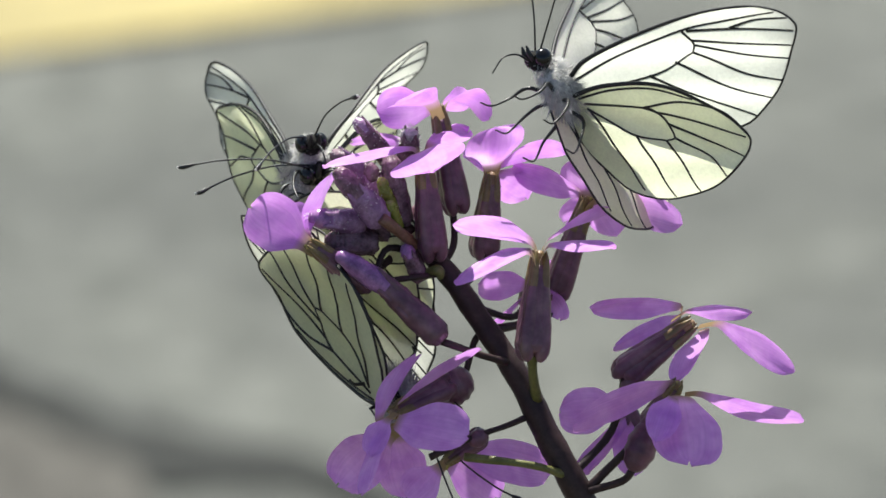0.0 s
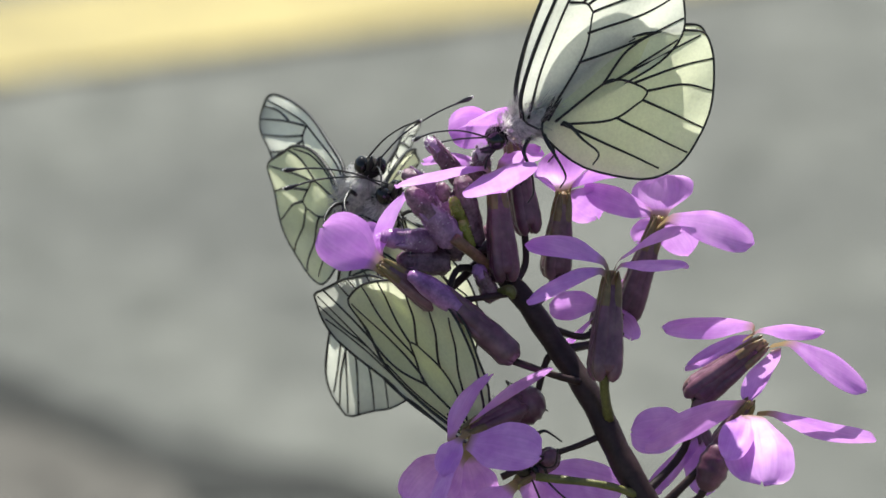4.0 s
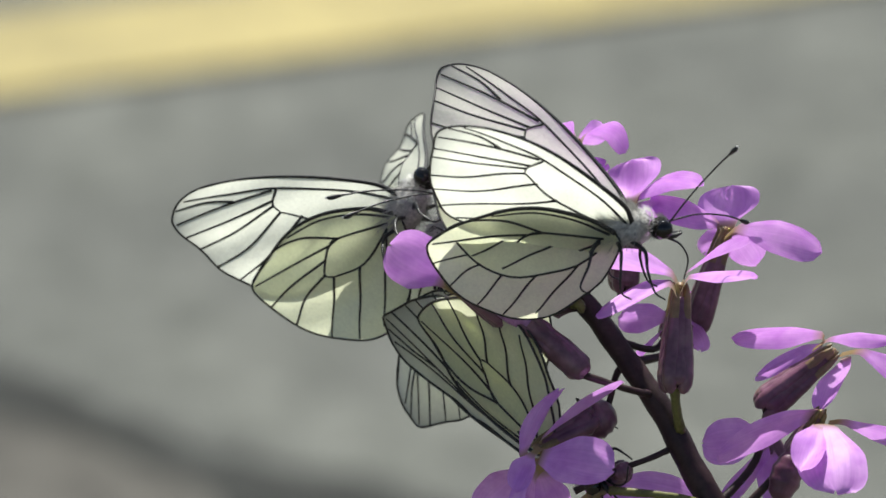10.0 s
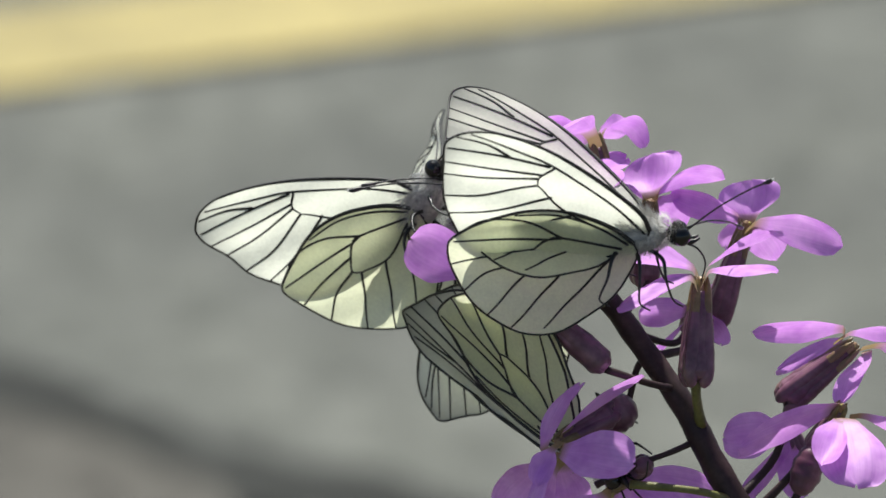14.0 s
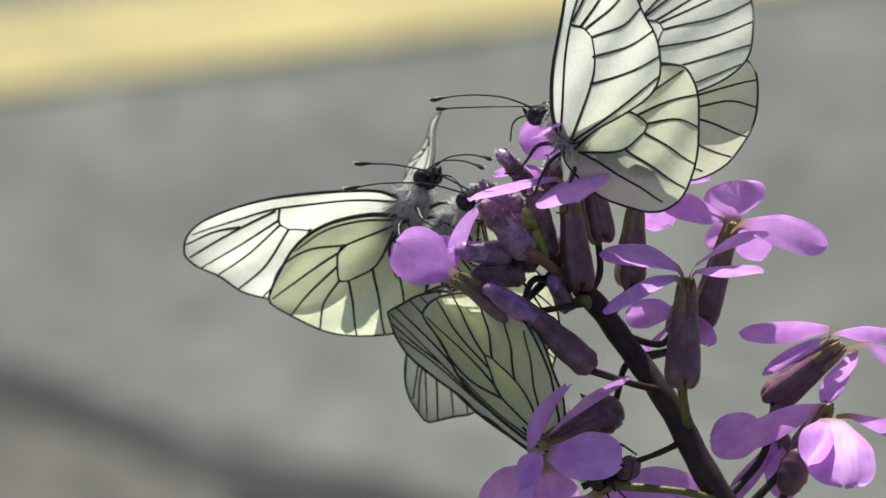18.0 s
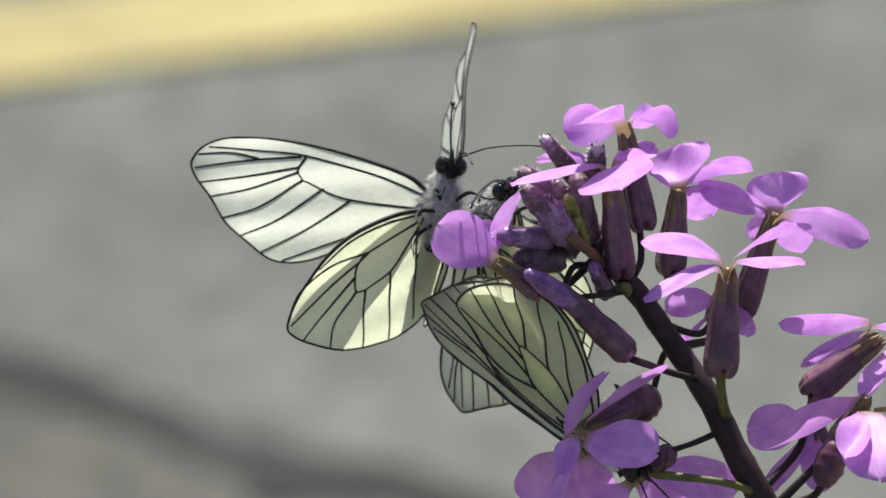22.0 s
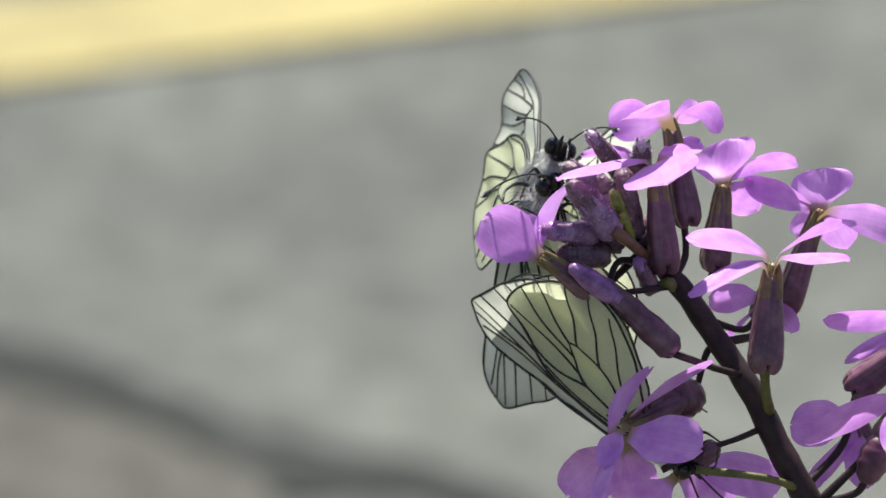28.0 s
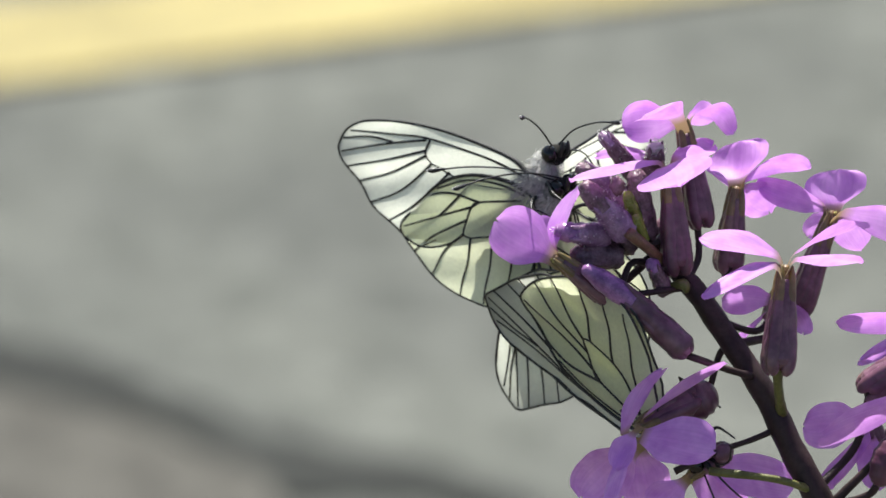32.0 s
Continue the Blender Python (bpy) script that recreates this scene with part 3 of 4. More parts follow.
def bud(tip, mid, foot, r, colour, low, seed=0, furry=0, plain=False):
    """A closed bud: violet petal tip above a darker calyx with pressed sepals."""
    if plain:
        return rod("bud", [on_way(tip, foot, s, r * g) for s, g in ((0.0, 0.2), (0.08, 0.55), (0.3, 0.95), (0.6, 1.05), (0.88, 0.75), (1.0, 0.3))], colour, plant, sides=14)
    ob = rod("bud", [on_way(tip, mid, 0.0, r * 0.2), on_way(tip, mid, 0.08, r * 0.5), on_way(tip, mid, 0.5, r * 0.86), on_way(tip, mid, 1.0, r * 0.8), on_way(tip, mid, 1.3, r * 0.6)], colour, plant, sides=12)
    rod("calyx", [on_way(mid, foot, -0.06, r * 0.62), on_way(mid, foot, 0.0, r * 0.86), on_way(mid, foot, 0.3, r * 1.0), on_way(mid, foot, 0.85, r * 1.1), on_way(mid, foot, 1.0, r * 0.6)], low, ob, sides=12)
    a, b = Vector(mid), Vector(foot)
    slim = min(1, (b - a).length / (3.2 * r))
    way = (b - a).normalized()
    side = way.cross(Vector((0, 0, 1))).normalized()
    for k in range(4):
        u = k * math.pi / 2 + 0.8
        off = side * math.cos(u) + way.cross(side) * math.sin(u)
        rod("sepal", [tuple(a + (b - a) * s + off * (r * g)) + (r * h * slim,) for s, g, h in
                      ((-0.3, 0.8, 0.06), (-0.02, 0.7, 0.28), (0.5, 0.74, 0.36), (0.9, 0.7, 0.36), (1.0, 0.4, 0.15))], low, ob, sides=7)
    if furry:
        hairs("bud_hair", [(*tip, 0), (*mid, 0), (*on_way(mid, foot, 0.5, 0)[:3], 0)], r * 0.97, furry, 0.36, HAIR, ob, "short pale hairs", seed)
    return ob


bud((-25.5, 16.2, 7.0), (-18.9, 11.8, 6.0), (-12.1, 5.4, 5.0), 1.7, BUD, CALYX, 1)
bud((-25.7, 26.8, 5.0), (-22.8, 23.6, 5.0), (-19.8, 20.3, 3.0), 1.75, BUDSKIN, PINKBUD, 2, 260)
bud((-23.4, 33.1, -0.0), (-21.9, 31.7, -0.0), (-18.8, 27.6, -3.0), 1.15, PINKBUD, BUDSKIN, 3, 170)
bud((-16.5, 32.0, -0.0), (-16.4, 30.8, -0.0), (-16.7, 27.6, -3.0), 1.35, HAIRYBUD, BUDSKIN, 4, 320)
bud((-26.4, 28.8, 2.0), (-24.2, 27.9, 2.0), (-19.6, 24.7, -1.0), 1.3, BUDSKIN, PINKBUD, 5, 200)
bud((-18.9, 28.6, 1.0), (-18.5, 26.1, 1.0), (-17.4, 19.7, -1.0), 1.6, BUDSKIN, BUDSKIN, 6, 20)
bud((-29.1, 20.8, 4.0), (-26.4, 20.4, 4.0), (-22.4, 20.1, 1.0), 1.5, BUD, PINKBUD, 7, 160)
bud((-20.0, 25.8, 3.0), (-19.6, 24.3, 3.0), (-18.5, 21.5, 1.0), 0.9, GREENBUD, GREENBUD, 8, 6)
bud((-18.9, 22.9, 4.0), (-18.6, 21.9, 4.0), (-17.8, 19.4, 2.0), 0.8, GREENBUD, GREENBUD, 9, 6)
bud((-21.7, 27.6, 2.0), (-21.0, 25.4, 1.0), (-18.8, 21.2, -1.0), 1.3, BUDSKIN, PINKBUD, 10, 160)
bud((-17.0, 17.4, 2.0), (-16.3, 15.8, 2.0), (-14.8, 13.0, 0.0), 1.1, BUD, BUDSKIN, 11)
bud((-27.1, 17.6, 2.0), (-24.9, 17.6, 2.0), (-20.6, 17.6, -0.0), 1.6, BUDSKIN, BUDSKIN, 12, 10)
bud((-14.8, 22.6, -6.0), (-15.5, 20.4, -6.0), (-15.6, 17.6, -5.0), 1.3, CALYX, CALYX, 13)
bud((-23.1, 22.6, 0.0), (-22.1, 21.2, -0.0), (-18.8, 18.7, -2.0), 1.5, BUDSKIN, BUDSKIN, 14, 20)
bud((-12.8, -2.0, 0.0), (-11.0, -1.0, -0.0), (-8.6, 1.0, -1.0), 2.4, CALYX, CALYX, 15, plain=True)
bud((14.3, -4.4, 3.0), (13.4, -6.9, 3.0), (11.9, -11.0, 3.0), 1.9, CALYX, CALYX, 16, plain=True)
bud((-8.6, -7.7, 2.0), (-7.5, -7.5, 2.0), (-6.4, -6.3, 1.0), 1.1, CALYX, CALYX, 17, plain=True)


# ---- butterflies ----
WING = 0.001 * 1.03 / 14.02
FORE_RIM = ((0, 6), (35, 27), (115, 46), (215, 57), (295, 60), (355, 54), (395, 34), (415, 6), (413, -12), (393, -42), (352, -100), (303, -143), (255, -165),
            (195, -155), (115, -110), (55, -70), (3, -40), (-4, -12))
HIND_RIM = ((0, 4), (55, 3), (135, -20), (197, -62), (243, -128), (262, -164), (254, -186), (220, -213), (155, -241), (95, -248), (35, -239), (-12, -195), (-38, -95), (-22, -15))
FORE_VEINS = (((4, -4), (100, 20), (215, 36), (300, 34), (388, 32)), ((217, 34), (229, 8), (220, -11)), ((4, -30), (145, -34), (220, -11)),
              ((225, 33), (320, 14), (409, -8)), ((300, 20), (350, 24), (406, 16)), ((227, 14), (310, -12), (399, -34)), ((229, 4), (310, -38), (382, -62)),
              ((220, -11), (290, -68), (356, -97)), ((182, -22), (260, -90), (322, -128)), ((130, -33), (210, -104), (283, -153)), ((4, -34), (100, -88), (245, -163)))
HIND_VEINS = (((6, -4), (70, -10), (140, -32), (200, -72)), ((10, -16), (105, -60), (123, -78)), ((105, -60), (123, -80), (129, -108), (128, -132), (111, -133)),
              ((10, -26), (55, -100), (111, -133)), ((105, -60), (175, -70), (230, -105), (258, -152)), ((123, -78), (185, -120), (256, -168)),
              ((129, -106), (190, -160), (229, -206)), ((128, -132), (166, -182), (180, -232)), ((111, -133), (113, -190), (115, -246)),
              ((63, -106), (63, -175), (64, -243)), ((12, -30), (16, -140), (18, -212)))


def lift(u, v):
    """Gentle camber of a wing, in the wing's units."""
    return 9 * math.sin(u / 150) * math.cos(v / 130) - 0.00012 * (u * u) + (1.6 + 0.006 * u) * math.sin(v / 14 + u / 60)


def wing_meshes(rim, veins, middle, material, side):
    """Membrane and vein meshes of one wing; side is 1 for the right wing, -1 for the left."""
    line = [q[:2] for q in curve_through(list(rim) + [rim[0]], 7)][:-1]
    rings, verts, uvs, faces = 16, [], [], []
    for k in range(rings):
        s = 1 - (k / rings) ** 1.15
        for x, y in line:
            u, v = middle[0] + (x - middle[0]) * s, middle[1] + (y - middle[1]) * s
            verts.append((side * u * WING, v * WING, lift(u, v) * WING))
            far = min(max((math.hypot(u, v * 0.6) - 300) / 125, 0), 1) if material == FOREWING else 0
            uvs.append((s, far * max(s - 0.45, 0) / 0.55 + (0.16 if k == 0 else 0)))
    n = len(line)
    for k in range(rings - 1):
        for i in range(n):
            j = (i + 1) % n
            faces.append((k * n + i, k * n + j, (k + 1) * n + j, (k + 1) * n + i))
    verts.append((side * middle[0] * WING, middle[1] * WING, lift(*middle) * WING))
    uvs.append((0, 0))
    for i in range(n):
        faces.append(((rings - 1) * n + i, (rings - 1) * n + (i + 1) % n, len(verts) - 1))
    membrane = mesh_of("wing", verts, faces, material, uvs)
    tubes, edge = [], rim[:6]
    for w in [*veins, edge, [*rim, rim[0]]]:
        r0, r1 = (4.6, 1.8) if w is edge else (2.5, 1.6) if len(w) < 10 else (2.0, 2.0)
        path = curve_through(w, 6 if len(w) < 10 else 4)
        pts = [(side * q[0] * WING, q[1] * WING, lift(*q) * WING, (r0 + (r1 - r0) * i / (len(path) - 1)) * WING) for i, q in enumerate(path)]
        v, f = tube_data(pts, 1, 6)
        tubes.append(mesh_of("vein", v, f, VEIN))
    return membrane, tubes


WINGS = {(kind, side): wing_meshes(rim, veins, middle, mat, side) for kind, rim, veins, middle, mat in
         (("forewing", FORE_RIM, FORE_VEINS, (190, -45), FOREWING), ("hindwing", HIND_RIM, HIND_VEINS, (110, -115), HINDWING)) for side in (1, -1)}


def body_part(name, points, material, parent, label="", sides=12, wobble=0.0, steps=5):
    v, f = tube_data([(x * .001, y * .001, z * .001, r * .001) for x, y, z, r in points], steps, sides, wobble)
    return hung(name, mesh_of(name, v, f, material), parent, label)


def ball(name, centre, radii, material, parent, label=""):
    bm = bmesh.new()
    bmesh.ops.create_uvsphere(bm, u_segments=16, v_segments=10, radius=0.001)
    for v in bm.verts:
        v.co = Vector([v.co[i] * radii[i] + centre[i] * 0.001 for i in range(3)])
    return part(name, bm, material, parent, label)


def fur_coat(centre, radii, count, length, parent, seed, material=None, label="long pale grey hairs"):
    rng = random.Random(seed)
    verts, faces = [], []
    for i in range(count):
        u = Vector((rng.gauss(0, 1), rng.gauss(0, 1), rng.gauss(0, 1))).normalized()
        a = Vector([centre[k] + u[k] * radii[k] * 0.95 for k in range(3)])
        e = a + (u * 0.8 + Vector((rng.uniform(-.3, .3), -0.55, rng.uniform(-.3, .3)))) * length * rng.uniform(0.6, 1.3)
        s = u.orthogonal().normalized() * 0.06
        k = len(verts)
        verts += [(a - s) * 0.001, (a + s) * 0.001, e * 0.001]
        faces.append((k, k + 1, k + 2))
    return tagged(hung("fur", mesh_of("fur", verts, faces, material or FUR), parent, label), kind="stuff")


def butterfly(label, feelers, size=1.0, reach=1.0, tail=1.0):
    """A black-veined white butterfly; y forward, z up its back. Feelers are the antenna tips, right then left. Returns the thing, its four wings and its antennae."""
    b = tagged(new("butterfly"), label, "butterfly", "white butterflies on the flower")
    thorax = ball("thorax", (0, 0.6, 0), (2.4, 4.2, 2.5), FUR, b, "black thorax under grey fur")
    fur_coat((0, 0.8, 0.2), (2.4, 4.0, 2.5), 2600, 1.6, thorax, 5)
    fur_coat((0, 4.4, 0.5), (1.9, 0.9, 2.0), 520, 1.0, thorax, 8, HAIR, "white fur collar behind the head")
    abdomen = body_part("abdomen", [(0, -2.5, 0.4, 1.5), (0, -4.5, 1.0, 1.7), (0, -4.5 - 4 * tail, 1 + tail, 1.7), (0, -4.5 - 7.8 * tail, 1 + 2 * tail, 1.45), (0, -4.5 - 10.9 * tail, 1 + 3 * tail, 0.5)], VELVET, b, "slim black abdomen", wobble=0.05)
    fur_coat((0, -4.5 - 4 * tail, 0.9 + tail), (1.7, 1 + 5.4 * tail, 1.8), 380, 0.9, abdomen, 6)
    head = ball("head", (0, 6.2, 0.2), (1.5, 1.4, 1.4), VELVET, b)
    fur_coat((0, 6.0, 0.4), (1.5, 1.4, 1.4), 320, 0.65, head, 7)
    for s in (1, -1):
        ball("eye", (s * 1.2, 6.5, 0.3), (0.95, 1.2, 1.2), EYE, head, "round glossy black eye")
        body_part("palp", [(s * 0.5, 7.0, -0.6, 0.35), (s * 0.55, 8.0, -0.5, 0.35), (s * 0.5, 9.0, 0.0, 0.12)], BLACK, head, sides=7)
        foot = Vector((s * 0.5, 7.1, 0.9))
        tip = Vector(feelers[0 if s == 1 else 1])
        bend = Vector((0, 0.6, 1.0))
        line = [(foot, 0.13), (foot.lerp(tip, 0.3) + bend, 0.115), (foot.lerp(tip, 0.65) + bend * 0.9, 0.115), (foot.lerp(tip, 0.9) + bend * 0.3, 0.13)]
        antenna = body_part("antenna", [(*q, r) for q, r in line], BLACK, b, "thin black antenna", sides=7)
        body_part("club", [(*(foot.lerp(tip, k) + bend * g), r) for k, g, r in ((0.87, 0.4, 0.13), (0.93, 0.2, 0.27), (0.98, 0.05, 0.33), (1.02, 0, 0.15))], BLACK, antenna, "clubbed antenna tip", sides=8)
        ball("club_end", tuple(foot.lerp(tip, 1.02)), (0.17, 0.17, 0.17), HAIR, antenna, "pale end of the club")
        for y, fy, fx in ((2.6, 6.0, 3.4), (0.8, 1.5, 5.0), (-1.0, -3.5, 4.4)):
            body_part("leg", [(s * 1.0, y, -1.6, 0.3), (s * fx * 0.7, (y + fy) / 2, -1.6 - 0.8 * reach, 0.26), (s * fx, fy * 0.8, -1.6 - 3.0 * reach, 0.18), (s * fx * 1.05, fy, -1.6 - 5.6 * reach, 0.13), (s * fx * 1.1, fy + 1.4, -1.6 - 6.4 * reach, 0.1)], BLACK, b, sides=7)
    body_part("proboscis", [(0, 7.2, -0.9, 0.16), (0, 9.0, -1.6, 0.13), (0, 10.2, -3.4, 0.12), (0, 10.0, -6.0, 0.1)], BLACK, head, sides=6)
    wings, antennae = {}, [o for o in b.children if o.name.startswith("antenna")]
    for kind in ("forewing", "hindwing"):
        for side, tag in ((1, "R"), (-1, "L")):
            membrane, tubes = WINGS[kind, side]
            w = hung(kind, membrane, b, "translucent white wing with black veins" if kind == "forewing" else "cream-tinged wing with black veins")
            for me in tubes:
                hung("vein", me, w)
            wings[kind[0] + tag] = w
    b.scale = (size, size, size)
    return b, wings, list(zip((1, -1), antennae, feelers))


def perch(x, y, z, rx, ry, rz):
    """A pose in millimetres and degrees in the flower head's axes."""
    return SLANT @ pose(x * 0.001, y * 0.001, z * 0.001, rx, ry, rz)


HINGES = {"fR": (2.1, 2.0, 0.9), "fL": (-2.1, 2.0, 0.9), "hR": (2.3, 0.2, -0.7), "hL": (-2.3, 0.2, -0.7)}


def flap(hinge, up, sweep, out=0.0):
    """A wing's pose on its butterfly: raised by up degrees, swept forward by sweep degrees, set out sideways by some millimetres."""
    side = 1 if hinge[1] == "R" else -1
    turn = Matrix.Rotation(radians(-up * side), 4, "Y") @ Matrix.Rotation(radians(sweep * side), 4, "Z")
    return Matrix.Translation((Vector(HINGES[hinge]) + Vector((side * out, 0, 0))) * 0.001) @ turn


climber, climber_wings, climber_feelers = butterfly("grey-white black-veined butterfly clinging to the outer flower, wings flapping", ((9.4, 16.9, -2.8), (-1.1, 19.6, -6.1)), 1, 1)
hanger, hanger_wings, _ = butterfly("black-veined white butterfly hanging still below the flowers, wings closed", ((4.0, 19.0, 3.0), (-4.0, 19.0, 3.0)), 1.08, 0.1)
visitor, visitor_wings, visitor_feelers = butterfly("black-veined white butterfly settling on the top flowers and flying off", ((7.9, 14.7, 9.6), (-9.6, 16.8, -0.2)), 1, 1)
lurker, lurker_wings, lurker_feelers = butterfly("black-veined white butterfly behind the buds, head and antennae showing", ((14.4, 5.6, 10.1), (13.8, 4.9, 7.1)), 1, 1, 0.35)


def fly(thing, wings, rows):
    """Rows: seconds, place and turn, then up of the left and right wings, sweep of the left and right forewings, of the left and right
    hindwings, how far the left and right hindwings hang below the forewings, and how far each wing's root is set outwards."""
    walk(thing, [(r[0], perch(*r[1:7])) for r in rows])
    rows = [(*r, *((4, 4, 0, 0, 0, 0)[len(r) - 13:])) for r in rows]
    for hinge, up, sweep, lower, out in (("fL", 7, 9, 0, 15), ("fR", 8, 10, 0, 16), ("hL", 7, 11, 13, 17), ("hR", 8, 12, 14, 18)):
        walk(wings[hinge], [(r[0], flap(hinge, r[up] - (r[lower] if lower else 0), r[sweep], r[out])) for r in rows])


def feel(feeler, rows):
    """Turns an antenna about its root, so that its tip points to each row's place on the butterfly."""
    side, antenna, rest = feeler
    root = Vector((side * 0.5, 7.1, 0.9))
    base = Matrix.Translation(root * 0.001)
    walk(antenna, [(r[0], base @ (Vector(rest) - root).rotation_difference(Vector(r[1:]) - root).to_matrix().to_4x4() @ base.inverted()) for r in rows])


def sway(lean):
    """The plant's pose when its head leans that many degrees to the right, about the bend of the stem."""
    bend = spot((2.5, -8.0, 1.0))
    across = SLANT.to_3x3() @ Vector((0, 0, -1))
    return Matrix.Translation(bend) @ Matrix.Rotation(radians(lean), 4, across) @ Matrix.Translation(ROOT - bend)


